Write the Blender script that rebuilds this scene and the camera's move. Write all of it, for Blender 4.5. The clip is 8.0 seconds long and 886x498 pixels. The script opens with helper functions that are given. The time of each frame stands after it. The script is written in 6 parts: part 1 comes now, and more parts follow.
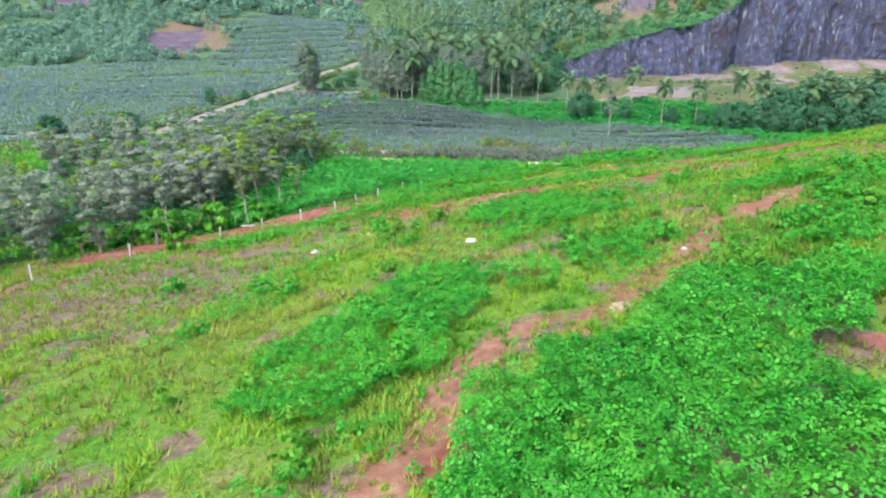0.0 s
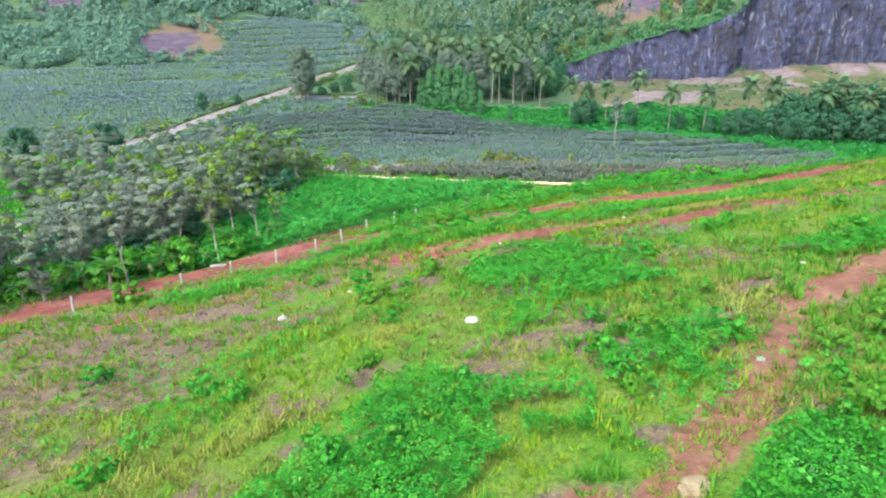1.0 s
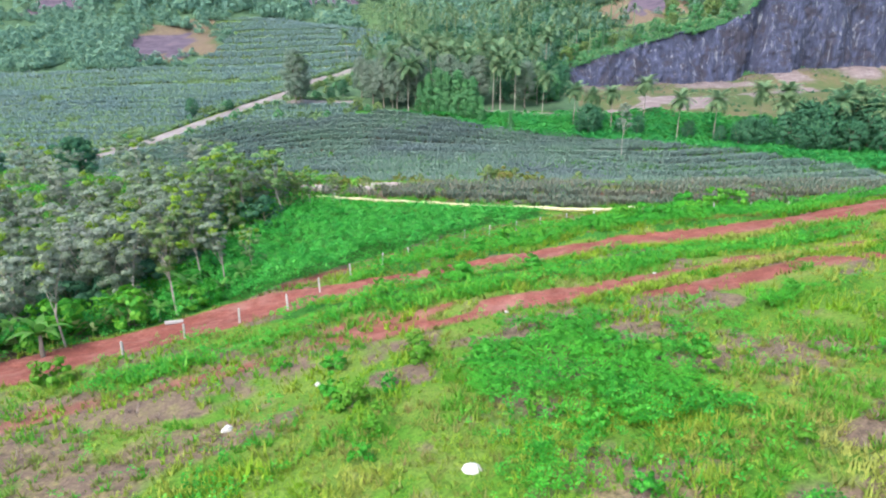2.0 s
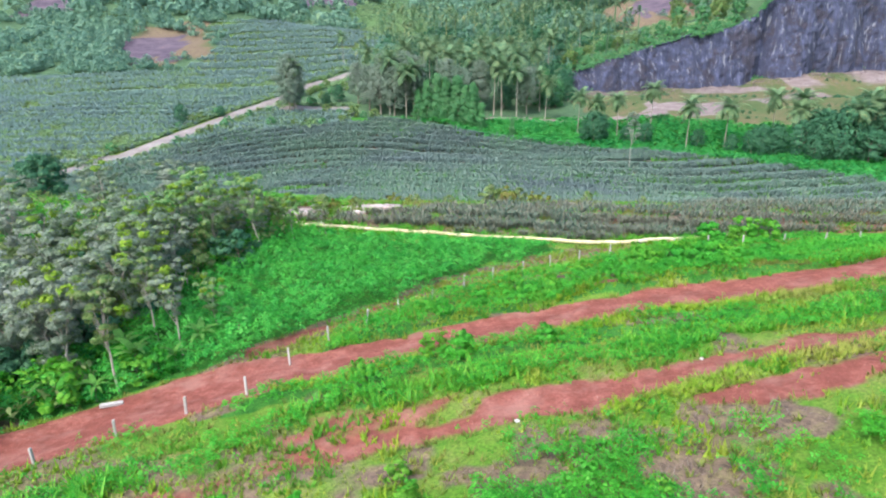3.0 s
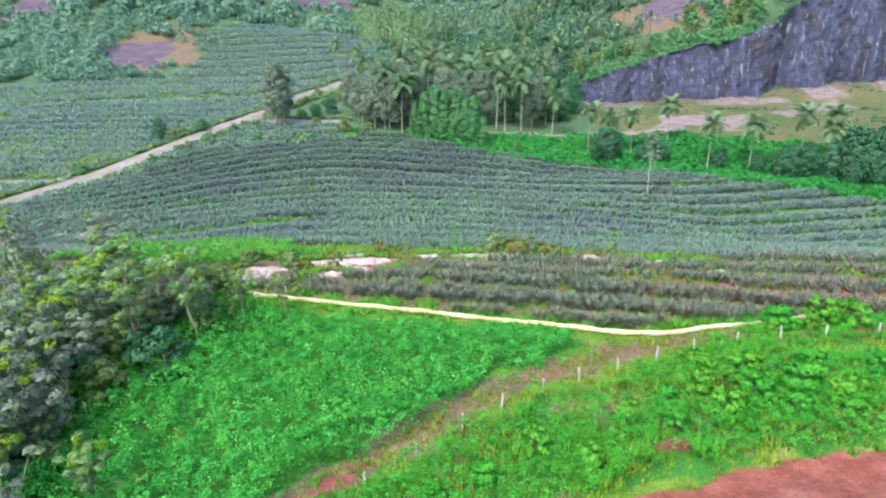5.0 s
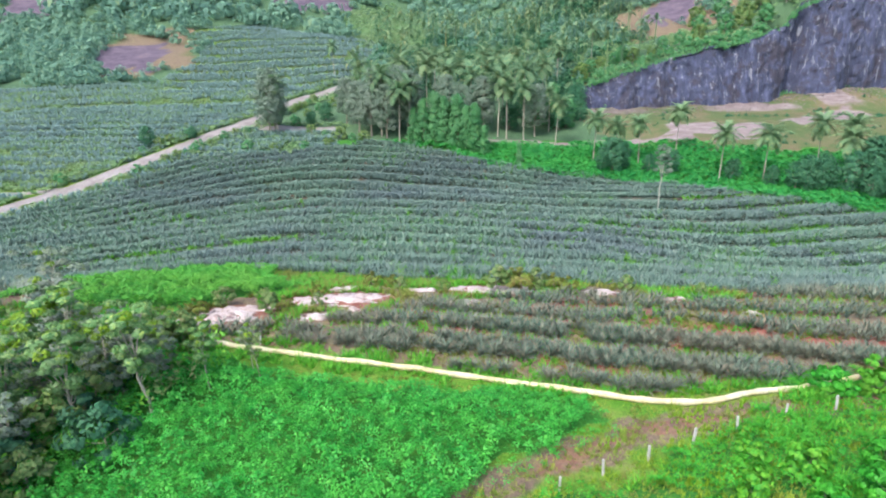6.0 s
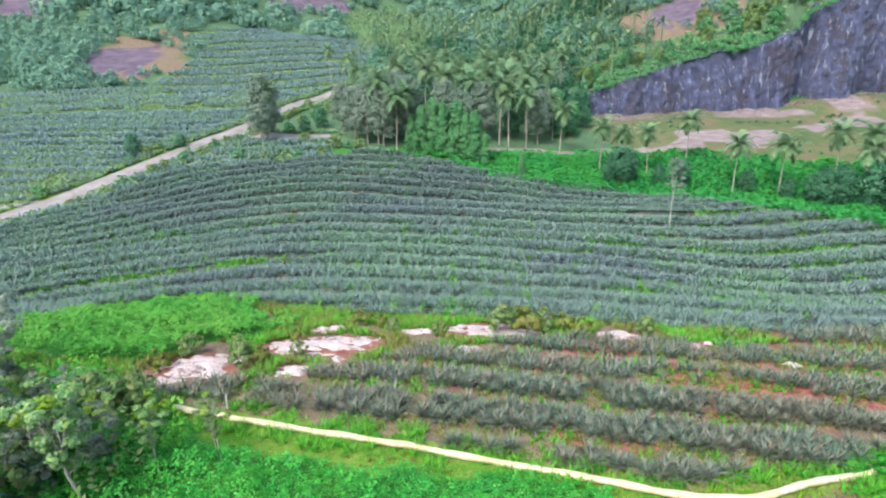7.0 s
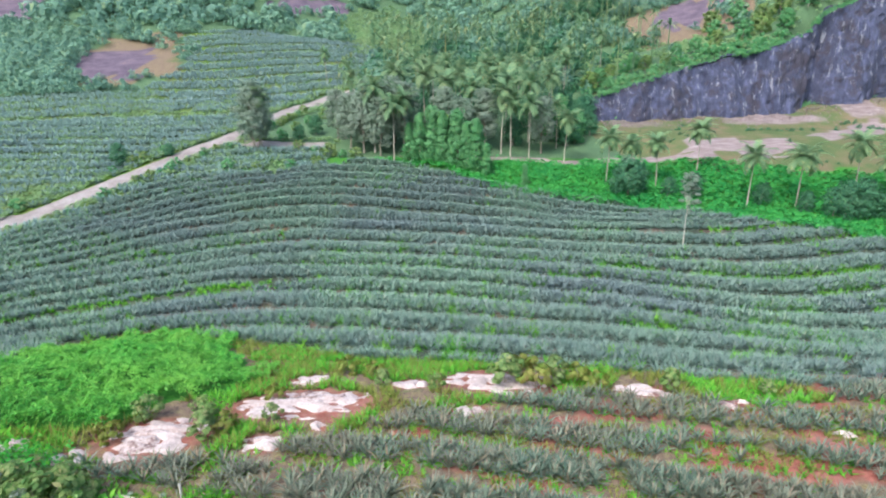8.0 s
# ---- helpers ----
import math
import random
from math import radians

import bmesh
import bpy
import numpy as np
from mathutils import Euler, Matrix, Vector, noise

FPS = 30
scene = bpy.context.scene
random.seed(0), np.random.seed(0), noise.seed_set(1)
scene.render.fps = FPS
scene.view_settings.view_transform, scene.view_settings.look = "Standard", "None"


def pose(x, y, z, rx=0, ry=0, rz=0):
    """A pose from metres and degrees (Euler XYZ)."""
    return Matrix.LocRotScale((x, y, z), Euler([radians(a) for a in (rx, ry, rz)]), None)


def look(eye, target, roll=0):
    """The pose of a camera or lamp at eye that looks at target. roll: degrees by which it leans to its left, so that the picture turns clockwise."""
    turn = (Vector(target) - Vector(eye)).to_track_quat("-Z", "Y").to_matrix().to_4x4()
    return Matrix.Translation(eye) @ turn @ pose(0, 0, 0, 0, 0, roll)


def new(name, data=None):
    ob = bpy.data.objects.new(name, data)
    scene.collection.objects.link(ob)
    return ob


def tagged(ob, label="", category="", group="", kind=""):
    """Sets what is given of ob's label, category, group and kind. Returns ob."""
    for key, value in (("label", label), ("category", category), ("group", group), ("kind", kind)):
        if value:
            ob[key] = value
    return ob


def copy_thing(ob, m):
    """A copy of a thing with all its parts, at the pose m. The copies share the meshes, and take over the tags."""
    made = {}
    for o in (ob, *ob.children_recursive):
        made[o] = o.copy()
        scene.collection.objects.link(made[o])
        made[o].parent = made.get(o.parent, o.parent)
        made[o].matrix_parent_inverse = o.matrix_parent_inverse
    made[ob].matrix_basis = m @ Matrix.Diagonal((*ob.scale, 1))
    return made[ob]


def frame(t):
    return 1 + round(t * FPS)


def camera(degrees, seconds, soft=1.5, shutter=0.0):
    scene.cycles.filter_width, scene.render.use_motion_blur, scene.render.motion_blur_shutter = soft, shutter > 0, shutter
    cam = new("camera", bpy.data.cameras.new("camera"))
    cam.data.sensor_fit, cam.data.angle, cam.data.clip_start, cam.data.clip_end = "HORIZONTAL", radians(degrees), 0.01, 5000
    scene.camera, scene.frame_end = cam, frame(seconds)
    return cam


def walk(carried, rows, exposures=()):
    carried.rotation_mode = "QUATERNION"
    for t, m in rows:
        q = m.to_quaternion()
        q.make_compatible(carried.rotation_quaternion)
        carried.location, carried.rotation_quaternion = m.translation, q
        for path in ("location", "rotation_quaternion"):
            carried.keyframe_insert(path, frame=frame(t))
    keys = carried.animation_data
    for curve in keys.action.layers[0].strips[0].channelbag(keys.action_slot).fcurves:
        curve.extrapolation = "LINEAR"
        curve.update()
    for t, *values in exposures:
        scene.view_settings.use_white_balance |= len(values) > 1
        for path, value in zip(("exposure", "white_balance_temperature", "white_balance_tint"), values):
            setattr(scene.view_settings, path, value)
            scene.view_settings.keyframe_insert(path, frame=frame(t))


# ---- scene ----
cam = camera(73.0, 8.0, soft=2.1)
METRES, EYE, TILT, LEAN, TURN = 60.0, 8.0, -17.0, 0.0, 0.0
ROWS = [
    (0.0, 0.0000, 0.0000, 0.0000, 0.00, -0.00, -0.00),
    (0.5, 0.0018, 0.0451, 0.0236, 0.01, -0.01, 0.02),
    (1.0, 0.0039, 0.0932, 0.0487, -0.01, -0.00, 0.01),
    (1.5, 0.0065, 0.1429, 0.0746, -0.00, -0.03, -0.02),
    (3.0, 0.0132, 0.2953, 0.1542, 0.01, -0.01, -0.02),
    (3.5, 0.0155, 0.3454, 0.1802, 0.03, 0.01, -0.03),
    (4.0, 0.0177, 0.3952, 0.2060, 0.05, 0.03, -0.07),
    (4.5, 0.0198, 0.4428, 0.2305, 0.07, 0.05, -0.09),
    (6.0, 0.0255, 0.5891, 0.3060, 0.09, 0.11, -0.14),
    (6.5, 0.0275, 0.6377, 0.3309, 0.10, 0.13, -0.15),
    (7.0, 0.0297, 0.6865, 0.3563, 0.12, 0.12, -0.16),
    (7.5, 0.0316, 0.7356, 0.3817, 0.13, 0.13, -0.18),
    (8.0, 0.0336, 0.7843, 0.4070, 0.16, 0.13, -0.18),
]
walk(cam, [(t, pose(0, 0, EYE, TILT, LEAN, TURN) @ pose(METRES * x, METRES * y, METRES * z, 90 + pitch, roll, yaw)) for t, x, y, z, yaw, pitch, roll in ROWS], exposures=[(0.0, 1.3, 6100, 8), (8.0, 1.3, 6100, 8)])

# ---- light ----
world = bpy.data.worlds.new("sky")
scene.world = world
world.use_nodes = True
SUN_EL, SUN_AZ = 52.0, 215.0
wt = world.node_tree
sky = wt.nodes.new("ShaderNodeTexSky")
sky.sky_type, sky.sun_disc = "NISHITA", False
sky.sun_elevation, sky.sun_rotation = radians(SUN_EL), radians(SUN_AZ)
sky.air_density, sky.dust_density, sky.ozone_density = 1.0, 4.0, 1.0
wt.nodes["Background"].inputs["Strength"].default_value = 0.15
wt.links.new(sky.outputs["Color"], wt.nodes["Background"].inputs["Color"])
sun = new("sun", bpy.data.lights.new("sun", "SUN"))
sun.data.energy, sun.data.angle, sun.data.color = 1.2, radians(18), (1.0, 0.96, 0.90)
sun_way = Vector((math.sin(radians(SUN_AZ)) * math.cos(radians(SUN_EL)), math.cos(radians(SUN_AZ)) * math.cos(radians(SUN_EL)), math.sin(radians(SUN_EL))))
sun.matrix_world = look(sun_way * 100, (0, 0, 0))

rng = np.random.default_rng(7)


# ---- numbers on a grid ----
def ease(a, b, v):
    u = np.clip((v - a) / (b - a), 0, 1)
    return u * u * (3 - 2 * u)


def fuzz(x, y, size, seed=0):
    """Smooth random values, 0 to 1, over the plan."""
    u, v = np.asarray(x, float) / size, np.asarray(y, float) / size
    i, j = np.floor(u), np.floor(v)
    f, g = u - i, v - j
    f, g = f * f * (3 - 2 * f), g * g * (3 - 2 * g)

    def at(p, q):
        s = np.sin(p * 127.1 + q * 311.7 + seed * 74.7) * 43758.5453
        return s - np.floor(s)
    return (at(i, j) * (1 - f) + at(i + 1, j) * f) * (1 - g) + (at(i, j + 1) * (1 - f) + at(i + 1, j + 1) * f) * g


def along(x, y, line):
    """Distance from the points to a line of plan points."""
    best = np.full(np.shape(x), 1e9)
    for (ax, ay), (bx, by) in zip(line, line[1:]):
        dx, dy = bx - ax, by - ay
        t = np.clip(((x - ax) * dx + (y - ay) * dy) / (dx * dx + dy * dy), 0, 1)
        best = np.minimum(best, np.hypot(x - ax - t * dx, y - ay - t * dy))
    return best


def inside(x, y, poly):
    hit = np.zeros(np.shape(x), bool)
    for (ax, ay), (bx, by) in zip(poly, poly[1:] + poly[:1]):
        cross = ((ay > y) != (by > y)) & (x < (bx - ax) * (y - ay) / (by - ay + 1e-9) + ax)
        hit ^= cross
    return hit


# ---- the lie of the land ----
PROFILE_Y = [-600, -60, 0, 14, 26, 40, 46, 52, 56, 62, 70, 80, 88, 95, 105, 115, 140, 155, 165, 185, 200, 240, 300, 400, 600, 900, 1500]
PROFILE_Z = [6, 1.5, 1.0, .55, .25, -1.1, -2.0, -2.6, -3.1, -3.3, -3.4, -3.6, -4.4, -5.6, -7.4, -8.3, -8.6, -8.2, -6, -2.3, 1, 8, 24, 55, 130, 210, 230]
CROSS_Y = [0, 14, 26, 40, 46, 52, 56, 62, 72]
CROSS_S = [.17, .15, .165, .155, .145, .135, .11, .05, 0]
CLIFF_X = [29, 36, 45, 52, 64, 79, 92, 103, 109, 127, 160, 260, 500]
CLIFF_H = [0, 3.4, 6.4, 8.5, 11.5, 15.5, 17.5, 21, 27, 33, 45, 55, 60]


def cliff_y(x):
    return 221 + 0.12 * (x - 60) + 2.5 * (fuzz(x, x * 0, 17, 5) - 0.5)


def land(x, y):
    x, y = np.asarray(x, float), np.asarray(y, float)
    z = np.interp(y, PROFILE_Y, PROFILE_Z)
    z = z + np.interp(y, CROSS_Y, CROSS_S) * 60 * np.tanh(x / 60)
    z = z - 1.8 * ease(90, 110, y) * (1 - ease(130, 160, y)) * ease(10, 50, abs(x - 5))
    z = z + 2.5 * ease(45, 60, x) * ease(158, 178, y) * (1 - ease(190, 215, y))
    z = z + 1.3 * ease(15, 45, x) * ease(115, 140, y) * (1 - ease(150, 175, y))
    z = z + 1.5 * ease(20, 46, x) * ease(34, 48, y) * (1 - ease(56, 70, y))
    # the shelf that the quarry was cut from
    step = ease(3.5, 10.0, y - cliff_y(x) - 6.5 * np.exp(-((x - 108.5) / 5.5) ** 2)) * (1 - 0.6 * ease(300, 500, y))
    z = z + np.interp(x, CLIFF_X, CLIFF_H) * step
    # spoil banked against the face
    ahead = y - cliff_y(x)
    z = z + 3.6 * ease(92, 120, x) * ease(-17, -3, ahead) * (1 - ease(2, 6, ahead))
    # far ridges and a saddle between them
    far = ease(270, 420, y)
    z = z + far * (26 * (fuzz(x, y, 130, 3) - 0.5) + 12 * (fuzz(x, y, 50, 4) - 0.5) + 0.10 * np.abs(x - 20) - 8)
    mid = ease(200, 260, y)
    z = z + mid * 3.0 * (fuzz(x, y, 28, 9) - 0.5)
    # a hollow below the upper path, a swell under the red tracks and the knoll's back
    z = z - 0.55 * np.exp(-((x + 8.5) / 7.5) ** 2 - ((y - 26.5) / 6) ** 2) - 0.35 * np.exp(-((x - 12) / 4) ** 2 - ((y - 30) / 4) ** 2)
    z = z + 0.40 * ease(36, 45, y) * (1 - ease(55, 66, y)) * ease(-22, -8, x) * (1 - .5 * ease(0, 8, x)) - 0.45 * ease(10, 20, x) * ease(40, 45, y) * (1 - ease(48, 54, y)) + 0.35 * ease(74, 83, y) * (1 - ease(91, 98, y))
    # small unevenness
    z = z + 0.28 * (fuzz(x, y, 5.5, 1) - 0.5) + 0.10 * (fuzz(x, y, 1.3, 2) - 0.5)
    return z - bench(x, y) + bed(x, y)


TRACK_MAIN = [(-40, 31), (-24, 38), (-18, 40.9), (-13.3, 43.8), (-8.8, 45.5), (-4.5, 45.7), (-.2, 47.4), (4.3, 48.4), (9.2, 49.5), (13.9, 50.5), (17.3, 51.2), (21, 51.4), (27, 51.8), (42, 55), (70, 60)]
TRACK_FENCE = [(-10.5, 47), (-8.6, 49.2), (-7.2, 50.6), (-4.2, 53.4), (-2.3, 55.3), (.7, 58.5), (4.5, 62.9), (7.5, 64.2), (12.4, 66.6), (17.5, 67.8), (27, 70.2), (40, 71)]
TRACK_MID = [(-30, 29), (-14, 34.5), (-8.1, 36.3), (-4.8, 37.5), (-.9, 38), (3.2, 38.9), (7, 39.4), (12.3, 41), (16, 41.6), (30, 43)]
TRACK_UP = [(-5.2, 38.7), (-2.3, 39.4), (1.1, 40.3)]
TRACK_SPUR = [(30, 41), (21, 38.8), (18, 39.2), (12.9, 38.3), (10, 37.9)]
TRACK_LOW = [(-3, 5), (-1.3, 9.3), (-.3, 10.9), (1.1, 14), (1.8, 15.1), (2.9, 15.9)]
TRACK_HIGH = [(3.2, 14.3), (4.5, 15.8), (6.2, 17.4), (7.4, 18.6), (9.2, 21), (11.6, 23.5), (15, 25.6), (24, 30)]
PATH_FAR = [(8, 186.6), (16.3, 186.8), (28.5, 184), (45, 185.8), (58, 183)]
ROAD = [(-92, 112), (-80, 136), (-74.5, 149.5), (-71.4, 155.9), (-66.8, 164.5), (-62, 177.2), (-56.3, 189.5), (-51.3, 198), (-48.4, 203.8), (-45.6, 215.5), (-41, 227.7), (-33, 240.5), (-22, 247)]
FIELD_LANE = [(-47, 111), (-43.9, 113.6), (-41.1, 116.2), (-35.5, 118.4), (-29.7, 120.6), (-22.7, 122.8), (-14.4, 124.1)]
ROAD_SIDE = [(-50.7, 197.2), (-39, 195.2), (-26, 195)]
ROAD_STUB = [(-110, 150), (-80, 153), (-72.5, 156)]


ROW_X = [-95, -56, -46, -40, -30, -20, -8, 5, 20, 35, 46, 60, 95]
ROW_Y = [-50, -16, -7.5, -4.2, -1.0, 0, -2.2, -4, -6.6, -9.8, -10, -6.5, 2]
ROW_GAPS = [70.2, 74.2, 78.2, 82.2, 85.8, 89.8, 95.5, 101.4, 107.8, 114, 120.1, 125, 130.5, 136.2, 142, 147.9, 154.1, 159.8, 164.2, 167.9, 172.4, 176.8, 181.2, 185.6]


def row_bend(x, y):
    """How far the planted rows bow towards the south."""
    b = sum(np.interp(x + d, ROW_X, ROW_Y) for d in (-5, -2.5, 0, 2.5, 5)) / 5
    return b - 0.30 * ease(148, 172, y - b) * np.maximum(0, x - 14) + 1.1 * (fuzz(x, y * 0, 19, 91) - .5)


def bed(x, y):
    """The height of the planting ridges in the great field."""
    u = np.interp(y - row_bend(x, y), ROW_GAPS, np.arange(len(ROW_GAPS)))
    return 0.5 * np.sin(np.pi * u) ** 2 * inside(x, y, FIELD) * ease(94, 100, y) * (~inside(x, y, KNOLL))


def bench(x, y):
    """The depth to which the red tracks are cut into the slope, less the bank above them."""
    d = along(x, y, TRACK_MAIN)
    bank = 0.42 * ease(1.8, 2.2, d) * (1 - ease(3, 9, d)) * (y > np.interp(x, *zip(*TRACK_MAIN))) * ease(8.5, 11, x) * (1 - ease(20, 28, x))
    return 0.13 * (1 - ease(0.9, 2.0, d)) - bank + 0.10 * (1 - ease(0.4, 1.2, along(x, y, TRACK_MID)))


CARPET = [(-11, 74.5), (-1, 72), (10, 70), (10.6, 67.5), (3.6, 62.6), (-3.1, 55.6), (-8.4, 49.5), (-10.4, 47.6), (-14.2, 45.9), (-22, 42.4), (-45, 35), (-60, 60), (-45, 82), (-22, 82)]
GREEN_PATCH = [(-25.2, 83.9), (-18.7, 84.8), (-12.2, 91), (-13.4, 97), (-18.7, 103.4), (-27, 108.4), (-32, 104), (-34.5, 96.7), (-34, 86)]
FIELD = [(-80, 88), (-74, 130), (-70.5, 145), (-62, 157), (-54, 173), (-34, 176), (-16.5, 184.5), (-1, 179.5), (11, 170), (25, 163.5), (39, 156.5), (52, 152), (64, 147), (82, 132), (92, 80), (60, 77), (26, 73), (18.5, 71.4), (13.5, 70.5), (7, 72.4), (-1, 74.7), (-9, 76.8), (-13, 77.6), (-19, 77.8), (-46, 90)]
KNOLL = [(-34, 81.5), (-35, 104), (-28, 109.6), (-20, 105.5), (-13, 101.5), (-5, 97.5), (8, 96.3), (18, 93.5), (27, 91.5), (29, 88.5), (22, 87), (12, 89.6), (4, 87), (-1, 85.5), (-6, 82.5), (-11, 80.9), (-17, 80.4)]
LOWLAND = [(-14, 185), (0, 179.4), (11, 169), (25, 162.5), (39, 155.5), (52, 151), (64, 146), (84, 130), (120, 130), (120, 172), (80, 172), (62, 176), (45, 183), (30, 182), (14, 185)]
SAND = [(55.5, 189), (59.6, 194), (70, 191.7), (80, 195), (80.5, 188.6), (75.5, 181.5), (63.4, 178.6), (57, 181)]
SAND_EAST = [(86.5, 195), (95, 202.4), (112, 214), (124, 214), (116, 204), (104, 196), (95, 192)]
QUARRY = [(40, 190), (47, 184), (60, 173), (100, 172), (170, 180), (190, 240), (40, 226)]
VINE_HILL = [(-.4, 7.0), (-.1, 9.0), (2.6, 12.2), (4.6, 14.6), (6.3, 17), (8.6, 17.6), (10.3, 15.8), (11.2, 13.2), (8.8, 12.9), (7.6, 11.2), (8.6, 9), (9, 5), (0, 4)]
VINE_MID = [(-5.6, 12.1), (-5, 15.8), (-4, 17.1), (-2.3, 19.2), (-2.1, 21.6), (.5, 21.8), (3.4, 20.4), (4.1, 19.4), (3.6, 17.6), (2.3, 17.2), (.8, 16.5), (-.2, 15.1), (-.9, 13), (-2.2, 12.4), (-3.8, 11.5)]
WEEDS_EAST = [(-5.2, 47.6), (-1, 49), (5, 50.2), (12, 51.8), (18, 52.8), (26, 53.4), (45, 58), (60, 64), (60, 75), (26, 73.4), (21, 70.4), (14, 64.2), (6, 60.8), (1, 56), (-3.4, 51.6)]
WEEDS_BAND = [(-9, 41.6), (-7.5, 42.8), (-4.7, 43.1), (-2.6, 43.7), (.8, 45.3), (4, 45.8), (7, 46.4), (10, 47.6), (13, 47.7), (17, 48.5), (17, 47), (9, 45), (3, 43), (-4, 41.2), (-9, 40.2)]


def worn(x, y):
    """How bare the red soil lies: 1 on the tracks."""
    rag = 1.3 * (fuzz(x, y, 1.5, 21) - 0.5) + 0.9 * (fuzz(x, y, 0.6, 22) - 0.5)
    rag2 = 2.2 * (fuzz(x, y, 3.1, 23) - 0.5) + rag
    s = 1 - ease(1.45, 2.25, along(x, y, TRACK_MAIN) + 0.36 * rag - 0.6 * ease(-5, -9, x) + .3 * ease(3, 10, x))
    s = s * (.35 + .65 * ease(-27, -20, x))
    s = np.maximum(s, 0.36 * (1 - ease(0.1, 1.0, along(x, y, TRACK_FENCE) + rag2 * 0.8)) + 0.42 * (1 - ease(0.2, 1.2, along(x, y, TRACK_FENCE) + rag)) * ease(-1, -6, x))
    s = np.maximum(s, (.46 + .37 * ease(-6, 3, x)) * (1 - ease(0.3, 1.5, along(x, y, TRACK_MID) + rag2 * 0.5)))
    s = np.maximum(s, 0.5 * (1 - ease(0.1, 0.9, along(x, y, TRACK_UP) + rag)))
    s = np.maximum(s, 0.75 * (1 - ease(0.2, 1.3, along(x, y, TRACK_SPUR) + rag2 * 0.55)))
    s = np.maximum(s, 0.66 * (1 - ease(0.05, 0.85, along(x, y, TRACK_LOW) + 0.62 * rag2)))
    s = np.maximum(s, 0.78 * (1 - ease(0.05, 0.6, along(x, y, TRACK_HIGH) + 0.42 * rag2)))
    for cx, cy, r in ((9.9, 12.3, .6), (1.4, 14.2, 1.0), (10.8, 54, 1.1)):
        s = np.maximum(s, 0.8 * (1 - ease(0.3 * r, r, np.hypot(x - cx, (y - cy)) + rag * 0.5)))
    return s


# ---- meshes ----
def mesh_of(name, verts, faces, material, smooth=True):
    """A mesh of arrays: verts (n, 3), faces (m, k)."""
    verts, faces = np.asarray(verts, np.float32), np.asarray(faces, np.int32)
    me = bpy.data.meshes.new(name)
    m, k = faces.shape
    me.vertices.add(len(verts))
    me.vertices.foreach_set("co", verts.ravel())
    me.loops.add(m * k)
    me.loops.foreach_set("vertex_index", faces.ravel())
    me.polygons.add(m)
    me.polygons.foreach_set("loop_start", np.arange(0, m * k, k, dtype=np.int32))
    me.polygons.foreach_set("use_smooth", np.full(m, smooth))
    me.update(calc_edges=True)
    me.validate()
    for one in material if isinstance(material, (list, tuple)) else [material]:
        me.materials.append(one)
    return me


def part(name, me, parent, label=""):
    ob = new(name, me)
    ob.parent = parent
    return tagged(ob, label)


def joined(*pieces):
    """One (verts, faces) from several with the same number of corners a face."""
    vs, fs, n = [], [], 0
    for v, f in pieces:
        vs.append(np.asarray(v, float))
        fs.append(np.asarray(f) + n)
        n += len(v)
    return np.concatenate(vs), np.concatenate(fs)


def turned(n, yaw, lean, way):
    """Rotations: turn by yaw, then lean over towards the direction way."""
    c, s = np.cos(yaw), np.sin(yaw)
    r = np.zeros((n, 3, 3))
    r[:, 0, 0], r[:, 0, 1], r[:, 1, 0], r[:, 1, 1], r[:, 2, 2] = c, -s, s, c, 1
    k = np.stack([-np.sin(way), np.cos(way), np.zeros(n)], 1)
    kx = np.zeros((n, 3, 3))
    kx[:, 0, 2], kx[:, 1, 2], kx[:, 2, 0], kx[:, 2, 1] = k[:, 1], -k[:, 0], -k[:, 1], k[:, 0]
    cl, sl = np.cos(lean)[:, None, None], np.sin(lean)[:, None, None]
    rod = np.eye(3)[None] + sl * kx + (1 - cl) * (kx @ kx)
    return rod @ r


def strewn(shape, places, yaw=None, size=1.0, lean=None, way=None):
    """The shape, repeated at all the places, as one (verts, faces)."""
    v, f = shape
    v, f, places = np.asarray(v, float), np.asarray(f), np.asarray(places, float)
    n = len(places)
    yaw = rng.uniform(0, 6.283, n) if yaw is None else yaw
    lean = np.zeros(n) if lean is None else lean
    way = rng.uniform(0, 6.283, n) if way is None else way
    size = np.broadcast_to(np.asarray(size, float), (n,))
    out = np.einsum("nij,vj->nvi", turned(n, yaw, lean, way), v) * size[:, None, None] + places[:, None, :]
    return out.reshape(-1, 3), (f[None] + (np.arange(n) * len(v))[:, None, None]).reshape(-1, f.shape[1])


def tube(points, radii, sides=8, cap=True):
    points = [Vector(p) for p in points]
    v, f = [], []
    for i, (p, r) in enumerate(zip(points, radii)):
        way = (points[min(i + 1, len(points) - 1)] - points[max(i - 1, 0)]).normalized()
        a = way.orthogonal().normalized() if abs(way.z) < 0.9 else Vector((1, 0, 0))
        a = (a - way * a.dot(way)).normalized()
        b = way.cross(a)
        for s in range(sides):
            t = 2 * math.pi * s / sides
            v.append(tuple(p + a * (r * math.cos(t)) + b * (r * math.sin(t))))
    for i in range(len(points) - 1):
        for s in range(sides):
            q = (s + 1) % sides
            f.append((i * sides + s, i * sides + q, (i + 1) * sides + q, (i + 1) * sides + s))
    if cap:
        v.append(tuple(points[-1]))
        m, last = len(v) - 1, (len(points) - 1) * sides
        for s in range(0, sides, 2):
            f.append((last + s, last + (s + 1) % sides, last + (s + 2) % sides, m))
    return np.array(v), np.array(f)


# ---- materials ----
def shader(name):
    m = bpy.data.materials.new(name)
    m.use_nodes = True
    nt = m.node_tree
    return m, nt, nt.nodes["Principled BSDF"]


